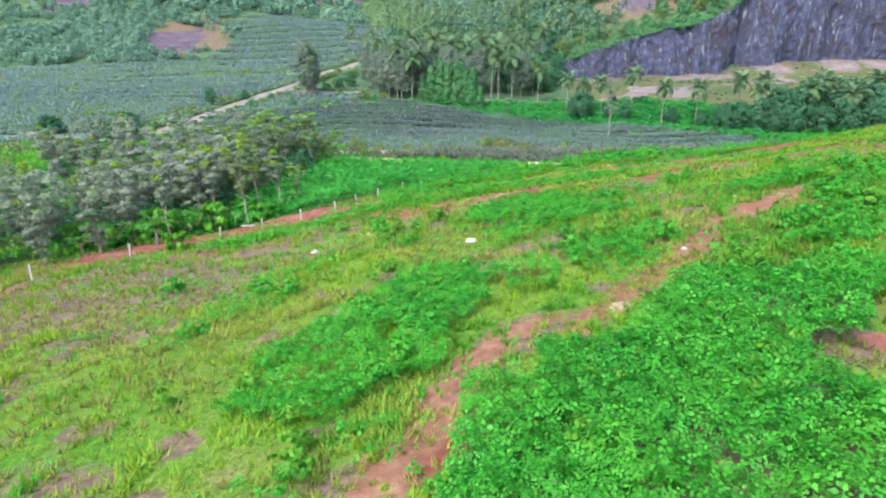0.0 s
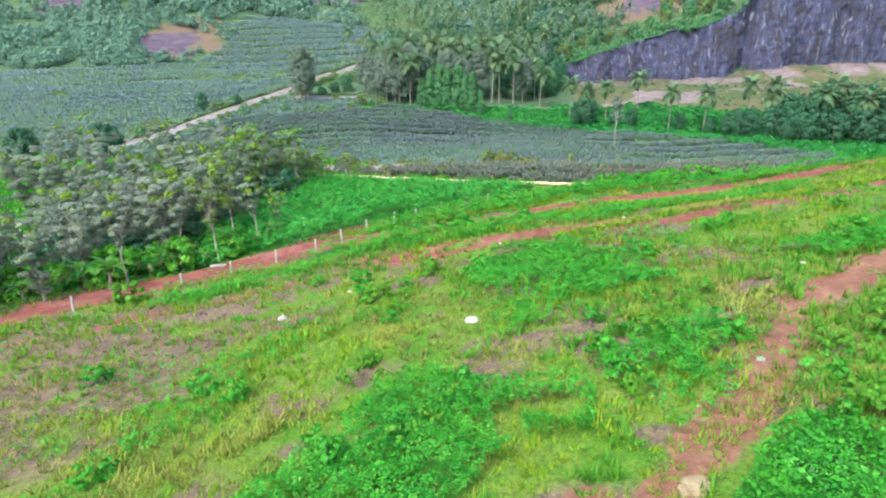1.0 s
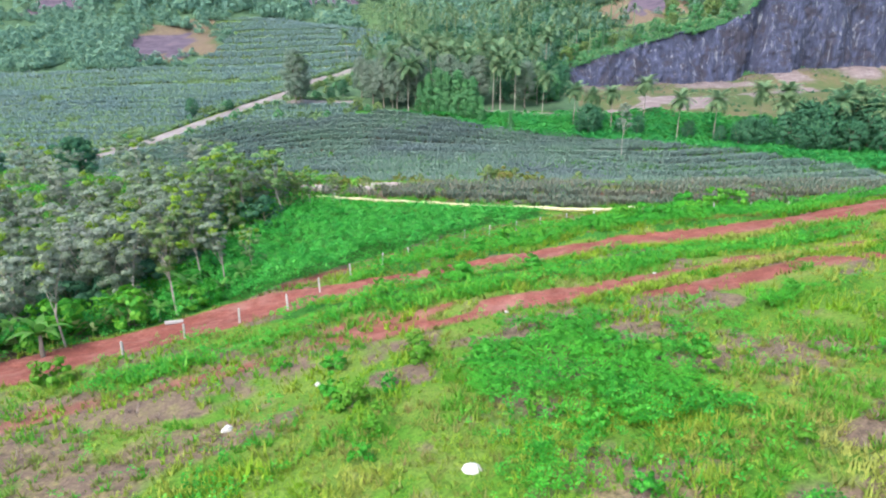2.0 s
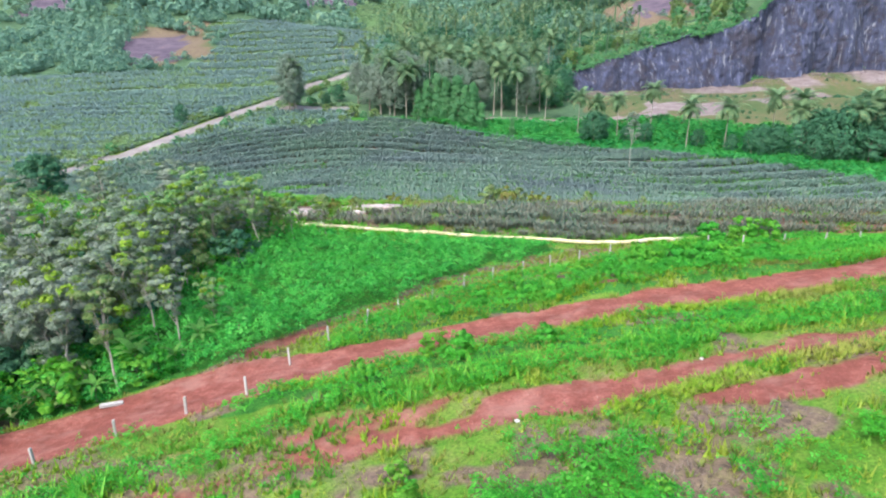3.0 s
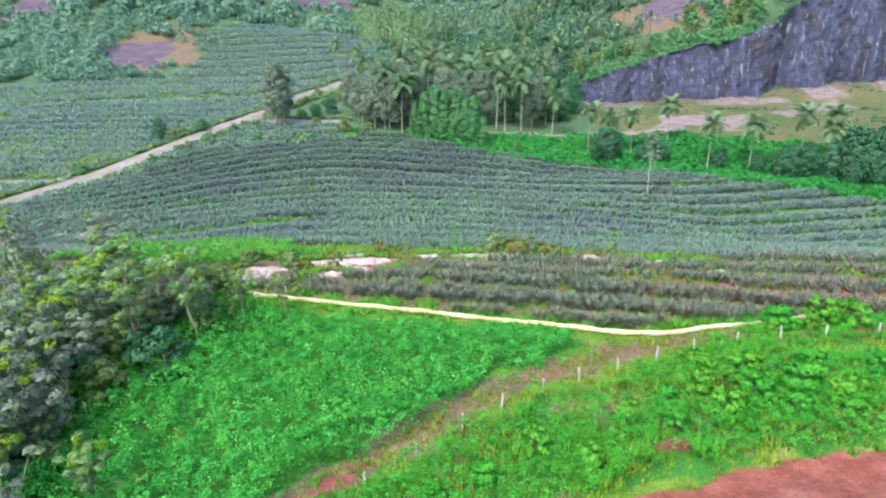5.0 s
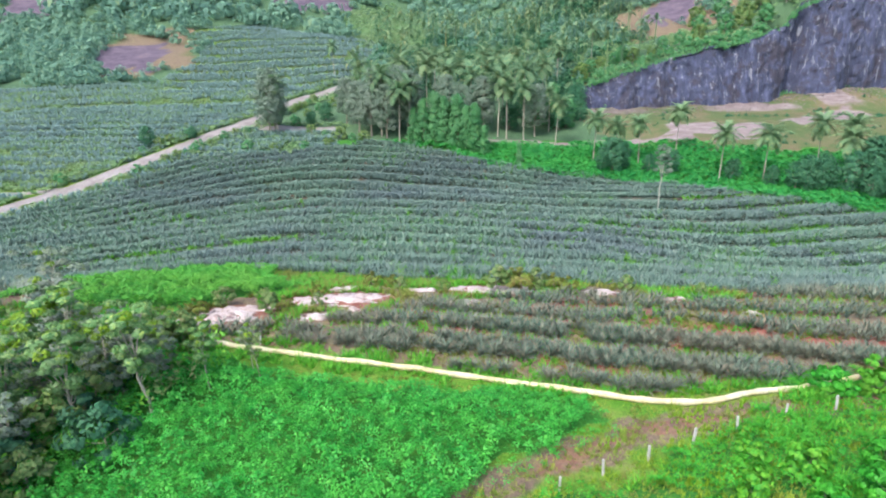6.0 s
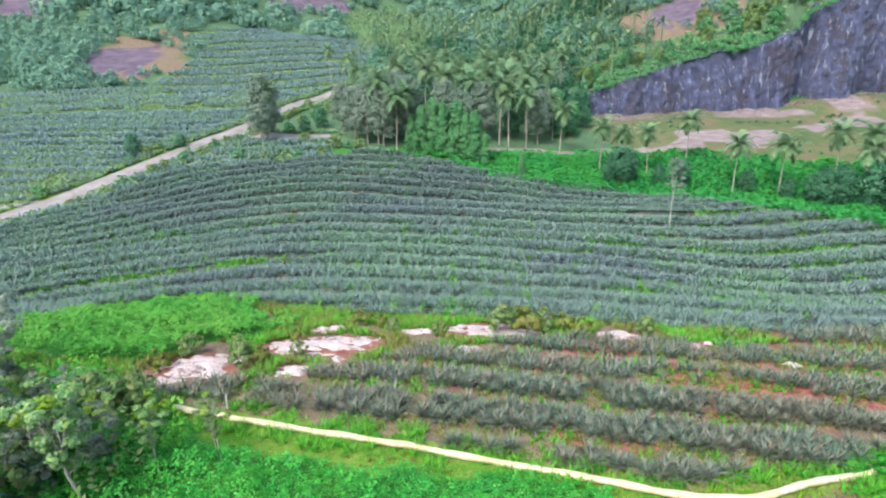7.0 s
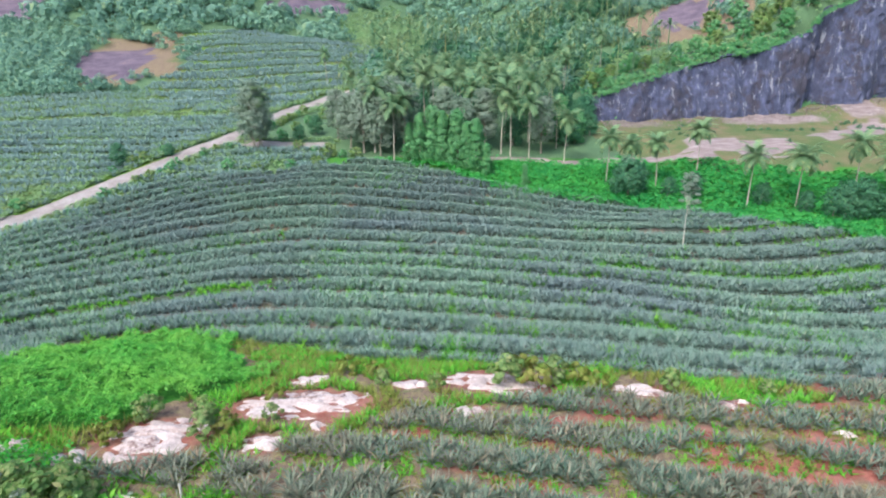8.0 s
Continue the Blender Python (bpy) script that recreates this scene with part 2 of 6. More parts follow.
def put(nt, kind, **values):
    node = nt.nodes.new(kind)
    for key, value in values.items():
        node.inputs[key].default_value = value
    return node


def cloud(nt, scale, detail=4.0, rough=0.6, stretch=None):
    """Noise over the real-world position."""
    place = nt.nodes.new("ShaderNodeNewGeometry").outputs["Position"]
    if stretch:
        by = nt.nodes.new("ShaderNodeVectorMath")
        by.operation = "MULTIPLY"
        by.inputs[1].default_value = stretch
        nt.links.new(place, by.inputs[0])
        place = by.outputs[0]
    n = put(nt, "ShaderNodeTexNoise", Scale=scale, Detail=detail, Roughness=rough)
    nt.links.new(place, n.inputs["Vector"])
    return n.outputs["Fac"]


def ramp(nt, fac, stops):
    r = nt.nodes.new("ShaderNodeValToRGB")
    els = r.color_ramp.elements
    while len(els) < len(stops):
        els.new(0.5)
    for e, (at, col) in zip(els, stops):
        e.position, e.color = at, (*col, 1)
    nt.links.new(fac, r.inputs["Fac"])
    return r.outputs["Color"]


def blend(nt, fac, a, b, how="MIX"):
    m = nt.nodes.new("ShaderNodeMix")
    m.data_type, m.blend_type = "RGBA", how
    for value, sock in ((fac, m.inputs[0]), (a, m.inputs[6]), (b, m.inputs[7])):
        if isinstance(value, bpy.types.NodeSocket):
            nt.links.new(value, sock)
        elif isinstance(value, (int, float)):
            sock.default_value = value
        else:
            sock.default_value = (*value, 1)
    return m.outputs[2]


def relief(nt, bsdf, height, strength, distance):
    b = put(nt, "ShaderNodeBump", Strength=strength, Distance=distance)
    nt.links.new(height, b.inputs["Height"])
    nt.links.new(b.outputs["Normal"], bsdf.inputs["Normal"])


def leaf_material(name, stops, patch, patch_amount=0.5, patch_scale=0.25, rough=0.55, thin=0.35, withered=None):
    """Leaves: each one a little different, in patches over the ground, letting light through."""
    m, nt, bsdf = shader(name)
    geo = nt.nodes.new("ShaderNodeNewGeometry")
    own = ramp(nt, geo.outputs["Random Per Island"], stops)
    big = ramp(nt, cloud(nt, patch_scale, 3.0), [(0.38, (0, 0, 0)), (0.68, (1, 1, 1))])
    amount = nt.nodes.new("ShaderNodeMath")
    amount.operation = "MULTIPLY"
    amount.inputs[1].default_value = patch_amount
    nt.links.new(big, amount.inputs[0])
    col = blend(nt, amount.outputs[0], own, patch)
    if withered:
        col = blend(nt, ramp(nt, cloud(nt, 0.13, 5.0, 0.65), [(0.46, (0, 0, 0)), (0.66, (0.75, 0.75, 0.75))]), col, withered)
    vein = ramp(nt, cloud(nt, 9.0, 2.0), [(0.3, (0.72, 0.72, 0.72)), (0.7, (1.15, 1.15, 1.15))])
    col = blend(nt, 1.0, col, vein, "MULTIPLY")
    nt.links.new(col, bsdf.inputs["Base Color"])
    bsdf.inputs["Roughness"].default_value = rough
    bsdf.inputs["Specular IOR Level"].default_value = 0.25
    glow = nt.nodes.new("ShaderNodeBsdfTranslucent")
    nt.links.new(col, glow.inputs["Color"])
    mix = nt.nodes.new("ShaderNodeMixShader")
    mix.inputs[0].default_value = thin
    nt.links.new(bsdf.outputs[0], mix.inputs[1])
    nt.links.new(glow.outputs[0], mix.inputs[2])
    nt.links.new(mix.outputs[0], nt.nodes["Material Output"].inputs["Surface"])
    return m


def plain_material(name, stops, scale, rough=0.8, bump=0.3, distance=0.02, detail=6.0, stretch=None, fine=None, metal=0.0):
    m, nt, bsdf = shader(name)
    fac = cloud(nt, scale, detail, 0.65, stretch)
    col = ramp(nt, fac, stops)
    grain = cloud(nt, fine or scale * 9, 3.0, 0.6, stretch)
    col = blend(nt, 1.0, col, ramp(nt, grain, [(0.25, (0.75, 0.75, 0.75)), (0.75, (1.2, 1.2, 1.2))]), "MULTIPLY")
    nt.links.new(col, bsdf.inputs["Base Color"])
    bsdf.inputs["Roughness"].default_value, bsdf.inputs["Metallic"].default_value = rough, metal
    relief(nt, bsdf, grain, bump, distance)
    return m


def ground_material():
    m, nt, bsdf = shader("ground")

    def mask(name):
        a = nt.nodes.new("ShaderNodeAttribute")
        a.attribute_name = name
        return a.outputs["Fac"]

    def edged(name, scale, ragged=0.55):
        """A mask with its edge frayed by noise."""
        add = nt.nodes.new("ShaderNodeMath")
        add.operation = "MULTIPLY_ADD"
        nt.links.new(cloud(nt, scale, 5.0, 0.7), add.inputs[0])
        add.inputs[1].default_value = ragged
        nt.links.new(mask(name), add.inputs[2])
        return ramp(nt, add.outputs[0], [(0.28 + ragged * 0.5, (0, 0, 0)), (0.52 + ragged * 0.5, (1, 1, 1))])
    grass = ramp(nt, cloud(nt, 0.35, 6.0, 0.7), [(0.25, (0.035, 0.13, 0.012)), (0.42, (0.08, 0.20, 0.018)), (0.56, (0.14, 0.22, 0.035)), (0.68, (0.19, 0.19, 0.07)), (0.82, (0.18, 0.12, 0.08))])
    fine = ramp(nt, cloud(nt, 8.0, 6.0, 0.75), [(0.3, (0.35, 0.4, 0.35)), (0.5, (1.0, 1.0, 1.0)), (0.7, (1.6, 1.5, 1.5))])
    grass = blend(nt, 1.0, grass, fine, "MULTIPLY")
    lush = ramp(nt, cloud(nt, 1.2, 5.0, 0.7), [(0.3, (0.025, 0.12, 0.02)), (0.55, (0.05, 0.18, 0.025)), (0.75, (0.12, 0.20, 0.035))])
    lush = blend(nt, 1.0, lush, fine, "MULTIPLY")
    rock = ramp(nt, cloud(nt, 0.16, 8.0, 0.75, (1, 1, 0.5)), [(0.3, (0.05, 0.04, 0.06)), (0.55, (0.13, 0.10, 0.13)), (0.75, (0.22, 0.15, 0.14))])
    dry = ramp(nt, cloud(nt, 1.6, 6.0, 0.7), [(0.3, (0.10, 0.07, 0.06)), (0.5, (0.17, 0.125, 0.09)), (0.68, (0.23, 0.20, 0.09)), (0.8, (0.20, 0.24, 0.06))])
    dry = blend(nt, 1.0, dry, fine, "MULTIPLY")
    soil = ramp(nt, cloud(nt, 0.9, 7.0, 0.72), [(0.25, (0.125, 0.038, 0.028)), (0.5, (0.225, 0.073, 0.056)), (0.72, (0.36, 0.15, 0.118))])
    soil = blend(nt, 1.0, soil, ramp(nt, cloud(nt, 6.0, 7.0, 0.8), [(0.3, (0.6, 0.6, 0.6)), (0.5, (1.0, 1.0, 1.0)), (0.72, (1.35, 1.4, 1.45))]), "MULTIPLY")
    soil = blend(nt, ramp(nt, cloud(nt, 0.45, 6.0, 0.7, (1.0, 1.6, 1.0)), [(0.48, (0, 0, 0)), (0.66, (0.6, 0.6, 0.6))]), soil, (0.33, 0.175, 0.145))
    pale = ramp(nt, cloud(nt, 0.5, 7.0, 0.75, (.5, 1.6, 1.6)), [(0.3, (0.14, 0.105, 0.10)), (0.5, (0.22, 0.175, 0.17)), (0.7, (0.33, 0.29, 0.295))])
    ochre = ramp(nt, cloud(nt, 0.12, 7.0, 0.72), [(0.3, (0.05, 0.09, 0.035)), (0.45, (0.085, 0.115, 0.045)), (0.55, (0.125, 0.12, 0.06)), (0.72, (0.19, 0.13, 0.095))])
    tilled = ramp(nt, cloud(nt, 0.22, 7.0, 0.75), [(0.3, (0.035, 0.042, 0.035)), (0.5, (0.05, 0.062, 0.045)), (0.66, (0.07, 0.10, 0.045)), (0.84, (0.15, 0.085, 0.072))])
    wood = ramp(nt, cloud(nt, 0.08, 7.0, 0.75), [(0.3, (0.05, 0.10, 0.055)), (0.6, (0.085, 0.15, 0.075)), (0.8, (0.15, 0.19, 0.10))])
    wood = blend(nt, 1.0, wood, fine, "MULTIPLY")
    col = blend(nt, edged("lush", 1.5, 0.9), grass, lush)
    col = blend(nt, edged("tilled", 0.5, 0.7), col, tilled)
    col = blend(nt, edged("wood", 0.15), col, wood)
    col = blend(nt, edged("ochre", 0.1), col, ochre)
    col = blend(nt, edged("dry", 0.9), col, dry)
    col = blend(nt, edged("soil", 1.7, 0.45), col, soil)
    trodden = ramp(nt, cloud(nt, 1.4, 7.0, 0.75), [(0.25, (0.13, 0.065, 0.04)), (0.5, (0.25, 0.125, 0.08)), (0.72, (0.38, 0.23, 0.16))])
    col = blend(nt, edged("trodden", 1.6, 0.6), col, trodden)
    col = blend(nt, edged("pale", 0.25), col, pale)
    col = blend(nt, edged("rock", 0.12), col, rock)
    nt.links.new(col, bsdf.inputs["Base Color"])
    bsdf.inputs["Roughness"].default_value = 0.95
    bsdf.inputs["Specular IOR Level"].default_value = 0.15
    relief(nt, bsdf, cloud(nt, 5.0, 6.0, 0.7), 0.7, 0.10)
    return m


GRASS = leaf_material("grass", [(0.0, (0.17, 0.34, 0.014)), (0.5, (0.26, 0.42, 0.02)), (0.85, (0.34, 0.455, 0.03)), (1.0, (0.43, 0.44, 0.07))], (0.14, 0.40, 0.02), 0.55, 0.22, withered=(0.43, 0.37, 0.12))
VINE = leaf_material("vine_leaf", [(0.0, (0.022, 0.20, 0.018)), (0.45, (0.05, 0.36, 0.032)), (0.8, (0.085, 0.46, 0.045)), (1.0, (0.15, 0.52, 0.06))], (0.13, 0.49, 0.035), 0.6, 0.45, 0.5, 0.4)
FERN = leaf_material("fern_leaf", [(0.0, (0.05, 0.31, 0.03)), (0.5, (0.11, 0.44, 0.035)), (1.0, (0.23, 0.52, 0.05))], (0.19, 0.47, 0.04), 0.5, 0.25, 0.5, 0.4)
STRAW = leaf_material("dry_grass", [(0.0, (0.22, 0.17, 0.06)), (0.5, (0.28, 0.28, 0.07)), (1.0, (0.17, 0.29, 0.04))], (0.14, 0.27, 0.03), 0.5, 0.3)
PINE = leaf_material("pineapple_leaf", [(0.0, (0.133, 0.230, 0.169)), (0.5, (0.183, 0.292, 0.220)), (0.85, (0.233, 0.342, 0.262)), (1.0, (0.286, 0.338, 0.262))], (0.164, 0.209, 0.230), 0.75, 0.045, 0.5, 0.25)
RUBBER = leaf_material("rubber_leaf", [(0.0, (0.106, 0.189, 0.095)), (0.3, (0.187, 0.275, 0.166)), (0.75, (0.309, 0.387, 0.294)), (0.93, (0.276, 0.378, 0.198)), (1.0, (0.309, 0.464, 0.031))], (0.353, 0.353, 0.345), 0.55, 0.15, 0.55, 0.35)
PALM = leaf_material("palm_leaf", [(0.0, (0.099, 0.22, 0.121)), (0.6, (0.187, 0.341, 0.176)), (0.9, (0.297, 0.396, 0.187)), (1.0, (0.44, 0.396, 0.165))], (0.264, 0.33, 0.165), 0.4, 0.1, 0.6, 0.4)
TREE = leaf_material("tree_leaf", [(0.0, (0.06, 0.23, 0.09)), (0.6, (0.10, 0.34, 0.13)), (1.0, (0.20, 0.43, 0.14))], (0.17, 0.33, 0.16), 0.5, 0.06)
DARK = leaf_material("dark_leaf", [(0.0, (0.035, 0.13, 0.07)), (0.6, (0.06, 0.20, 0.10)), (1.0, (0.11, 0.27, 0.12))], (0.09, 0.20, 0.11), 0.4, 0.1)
FEATHER = leaf_material("feathery_leaf", [(0.0, (0.163, 0.247, 0.179)), (0.6, (0.239, 0.333, 0.247)), (1.0, (0.324, 0.401, 0.307))], (0.29, 0.324, 0.273), 0.5, 0.1, 0.6, 0.45)
# Paled, teal leaf colours: distance haze put into the hill foliage.
HAZED_WOODS = leaf_material("hill_leaf", [(0.0, (0.12, 0.241, 0.188)), (0.5, (0.177, 0.333, 0.256)), (0.9, (0.234, 0.408, 0.275)), (1.0, (0.331, 0.437, 0.237))], (0.239, 0.391, 0.25), 0.5, 0.02, 0.7, 0.45)
VINE_LOW = leaf_material("lowland_leaf", [(0.0, (0.02, 0.18, 0.045)), (0.45, (0.035, 0.31, 0.075)), (0.8, (0.07, 0.42, 0.10)), (1.0, (0.16, 0.48, 0.10))], (0.10, 0.45, 0.08), 0.6, 0.12, 0.6, 0.4)
BRACKEN = leaf_material("bracken_leaf", [(0.0, (0.045, 0.28, 0.04)), (0.5, (0.10, 0.42, 0.06)), (1.0, (0.20, 0.51, 0.08))], (0.22, 0.48, 0.07), 0.6, 0.2, 0.55, 0.4)
CARPET_VINE = leaf_material("carpet_vine_leaf", [(0.0, (0.021, 0.214, 0.032)), (0.45, (0.051, 0.381, 0.054)), (0.8, (0.085, 0.484, 0.072)), (1.0, (0.153, 0.539, 0.090))], (0.128, 0.512, 0.063), 0.6, 0.45, 0.5, 0.4)
HERB = leaf_material("herb_leaf", [(0.0, (0.06, 0.28, 0.02)), (0.5, (0.10, 0.36, 0.025)), (1.0, (0.17, 0.42, 0.04))], (0.20, 0.40, 0.04), 0.6, 0.22, 0.55, 0.4)
# Light green, greyed so that the leaf colour holds the distance haze.
HAZED_LEAF = leaf_material("open_slope_leaf", [(0.0, (0.17, 0.33, 0.14)), (0.5, (0.24, 0.41, 0.18)), (1.0, (0.33, 0.46, 0.21))], (0.32, 0.41, 0.20), 0.5, 0.05, 0.6, 0.45)
OLIVE = leaf_material("olive_leaf", [(0.0, (0.08, 0.20, 0.05)), (0.5, (0.18, 0.31, 0.08)), (0.85, (0.28, 0.38, 0.13)), (1.0, (0.32, 0.29, 0.12))], (0.24, 0.30, 0.14), 0.5, 0.25, 0.6, 0.4)
DEAD = leaf_material("dead_stalk", [(0.0, (0.16, 0.12, 0.10)), (0.5, (0.26, 0.20, 0.17)), (1.0, (0.34, 0.30, 0.27))], (0.24, 0.17, 0.10), 0.4, 0.4, 0.8, 0.15)
KNOLL_PINE = leaf_material("knoll_pineapple_leaf", [(0.0, (0.084, 0.140, 0.097)), (0.45, (0.146, 0.213, 0.154)), (0.8, (0.224, 0.286, 0.217)), (1.0, (0.314, 0.235, 0.160))], (0.224, 0.196, 0.142), 0.6, 0.16, 0.5, 0.25)
# Pale blue-grey leaf colour carries the haze over the far terraces.
HAZED_PINE = leaf_material("old_pineapple_leaf", [(0.0, (0.20, 0.30, 0.295)), (0.5, (0.255, 0.365, 0.355)), (1.0, (0.315, 0.42, 0.41))], (0.27, 0.40, 0.33), 0.7, 0.03, 0.8, 0.35)
RUBBER_GREEN = leaf_material("green_rubber_leaf", [(0.0, (0.09, 0.26, 0.07)), (0.5, (0.20, 0.40, 0.13)), (0.85, (0.32, 0.48, 0.20)), (1.0, (0.42, 0.56, 0.10))], (0.32, 0.40, 0.22), 0.4, 0.2, 0.6, 0.4)
BARK = plain_material("bark", [(0.3, (0.17, 0.14, 0.11)), (0.6, (0.30, 0.26, 0.21)), (0.8, (0.42, 0.39, 0.33))], 2.5, 0.9, 0.6, 0.02, stretch=(1, 1, 0.3))
PALM_BARK = plain_material("palm_bark", [(0.3, (0.24, 0.21, 0.17)), (0.7, (0.44, 0.40, 0.34))], 3.0, 0.9, 0.6, 0.02, stretch=(0.4, 0.4, 3))
CONCRETE = plain_material("concrete", [(0.3, (0.36, 0.34, 0.32)), (0.7, (0.52, 0.50, 0.48))], 3.0, 0.85, 0.3, 0.01)
PIPE = plain_material("cream_plastic", [(0.25, (0.44, 0.35, 0.17)), (0.5, (0.56, 0.48, 0.28)), (0.75, (0.64, 0.60, 0.46))], 0.35, 0.5, 0.15, 0.02)
ROAD_MAT = plain_material("road_concrete", [(0.3, (0.17, 0.14, 0.125)), (0.55, (0.25, 0.22, 0.21)), (0.8, (0.32, 0.295, 0.295))], 0.25, 0.9, 0.3, 0.02)
STONE = plain_material("white_stone", [(0.3, (0.45, 0.43, 0.40)), (0.7, (0.66, 0.65, 0.63))], 2.0, 0.8, 0.4, 0.02)


def rock_material(name, light, dark, brown, streak, seam=None, low=.50):
    """Bare rock: broken faces, pale streaks and brown earth lodged in it."""
    m, nt, bsdf = shader(name)
    col = ramp(nt, cloud(nt, streak[0], 7.0, 0.7, streak[1]), [(0.30, dark), (0.52, tuple(a * .35 + b * .65 for a, b in zip(light, dark))), (0.74, light)])
    col = blend(nt, ramp(nt, cloud(nt, streak[0] * 0.35, 6.0, 0.75), [(low, (0, 0, 0)), (low + .07, (1, 1, 1))]), col, brown)
    col = blend(nt, 1.0, col, ramp(nt, cloud(nt, streak[0] * 8, 4.0), [(0.25, (0.7, 0.7, 0.7)), (0.75, (1.25, 1.25, 1.25))]), "MULTIPLY")
    if seam:
        col = blend(nt, ramp(nt, cloud(nt, 0.9, 6.0, 0.75, (1.0, 1.0, 0.07)), [(0.57, (0, 0, 0)), (0.64, (0.85, 0.85, 0.85))]), col, seam)
        col = blend(nt, ramp(nt, cloud(nt, 0.35, 5.0, 0.7, (1.5, 1.5, 0.12)), [(0.30, (1, 1, 1)), (0.42, (0, 0, 0))]), col, dark)
    nt.links.new(col, bsdf.inputs["Base Color"])
    bsdf.inputs["Roughness"].default_value = 0.85
    relief(nt, bsdf, cloud(nt, streak[0] * 3, 8.0, 0.7, streak[1]), 0.8, streak[2])
    return m


CLIFF = rock_material("quarried_rock", (0.11, 0.125, 0.225), (0.02, 0.024, 0.052), (0.042, 0.038, 0.060), (0.5, (1.3, 1.3, 0.10), 0.9), (0.26, 0.27, 0.32))
SLAB = rock_material("pale_bedrock", (0.62, 0.55, 0.53), (0.36, 0.28, 0.26), (0.13, 0.065, 0.055), (0.8, (1, 1.6, 1), 0.10), low=.525)

CLOD = plain_material("red_clod", [(0.3, (0.20, 0.07, 0.05)), (0.55, (0.33, 0.13, 0.10)), (0.75, (0.50, 0.33, 0.28))], 0.9, 0.95, 0.3, 0.01)

# ---- ground ----


def spaced(stops):
    """Grid lines: (from, to, step) stretches one after the other."""
    out = [np.arange(a, b, s) for a, b, s in stops]
    return np.append(np.concatenate(out), stops[-1][1])


gx = spaced([(-1500, -300, 100), (-300, -120, 9), (-120, -40, 3), (-40, -22, 0.7), (-22, 30, 0.34), (30, 44, 0.7), (44, 150, 3), (150, 300, 9), (300, 1500, 100)])
gy = spaced([(-600, -40, 80), (-40, 4, 2.2), (4, 30, 0.34), (30, 74, 0.40), (74, 97, 0.5), (97, 186, 0.9), (186, 250, 2.2), (250, 420, 6), (420, 1000, 25), (1000, 1500, 100)])
X, Y = np.meshgrid(gx, gy)
X, Y = X.ravel(), Y.ravel()
Z = land(X, Y)
nx, ny = len(gx), len(gy)
cell = (np.arange(ny - 1)[:, None] * nx + np.arange(nx - 1)[None]).ravel()
ground = new("ground", mesh_of("ground", np.stack([X, Y, Z], 1), np.stack([cell, cell + 1, cell + nx + 1, cell + nx], 1), ground_material()))
tagged(ground, "grassy hillside with red soil, running down into a valley", "ground", kind="structure")


def soft_inside(x, y, poly, wave=1.2):
    """inside(), with a wavering edge."""
    return inside(x + wave * 2 * (fuzz(x, y, 2.3, 41) - 0.5), y + wave * 2 * (fuzz(x, y, 2.3, 42) - 0.5), poly)


LIGHT_SLOPE = [(-53, 384), (-29, 420), (-5, 405), (-6, 300), (-10, 288), (-32, 300), (-48, 340)]
OCHRE_EAST = [(62, 284), (72, 297), (98, 300), (106, 280), (104, 262), (86, 252), (68, 253)]
OCHRE_WEST = [(-138, 308), (-136, 313), (-121, 322), (-109, 318), (-93, 282), (-92, 267), (-100, 259), (-110, 251), (-121, 253), (-134, 283)]
BARE_ROCK = [[(76, 284), (86, 299), (99, 299), (98, 285), (88, 272), (77, 262)], [(-210, 358), (-188, 360), (-180, 332), (-200, 328)], [(-88, 380), (-54, 408), (-49, 391), (-73, 368)]]
SCAR = [(-106, 283), (-104, 264), (-109, 256), (-120, 259), (-131, 283), (-128, 299), (-117, 304)]


def is_field(x, y):
    return inside(x, y, FIELD) & ~inside(x, y, KNOLL)


def is_terraces(x, y):
    """The plantings across the road."""
    west = (x < -24) & (x > -190) & (y > 120) & (y < 336 - 0.45 * np.abs(x + 80)) & ~inside(x, y, FIELD)
    west &= ~((x < -95) & (y > 246 + 0.6 * (x + 95) * 0.3) & ((y < 300) | (x < -125)))
    west &= ~((x > -50) & (y > 195) & (y < 246) & (x > -46 + (y - 215) * 0.4))
    return west & ~inside(x, y, OCHRE_WEST) & (along(x, y, ROAD) > 3.5) & (along(x, y, ROAD_SIDE) > 2.4) & (along(x, y, ROAD_STUB) > 2)


ROCKS = [(-15.0, 82.9, 3.3, 2.2, 32), (-7.6, 87.5, 4.6, 2.5, 4), (-8.6, 82.3, 1.2, 1.2, 20), (-8.1, 92.2, 1.5, 1.0, 10), (-.4, 91.1, 1.4, 1.0, 15), (6.1, 92.0, 4.3, 2.9, 4),
         (3.6, 86.4, 1.1, .7, 0), (16.0, 90.0, 1.9, 1.1, -28), (21.5, 87.6, 1.3, .8, 0), (-18.8, 80.5, 1.0, 1.0, 30), (-23.0, 81.8, 1.2, .8, 30), (-5.6, 84.4, .8, .5, 0), (26.3, 83.5, .9, .6, 10)]
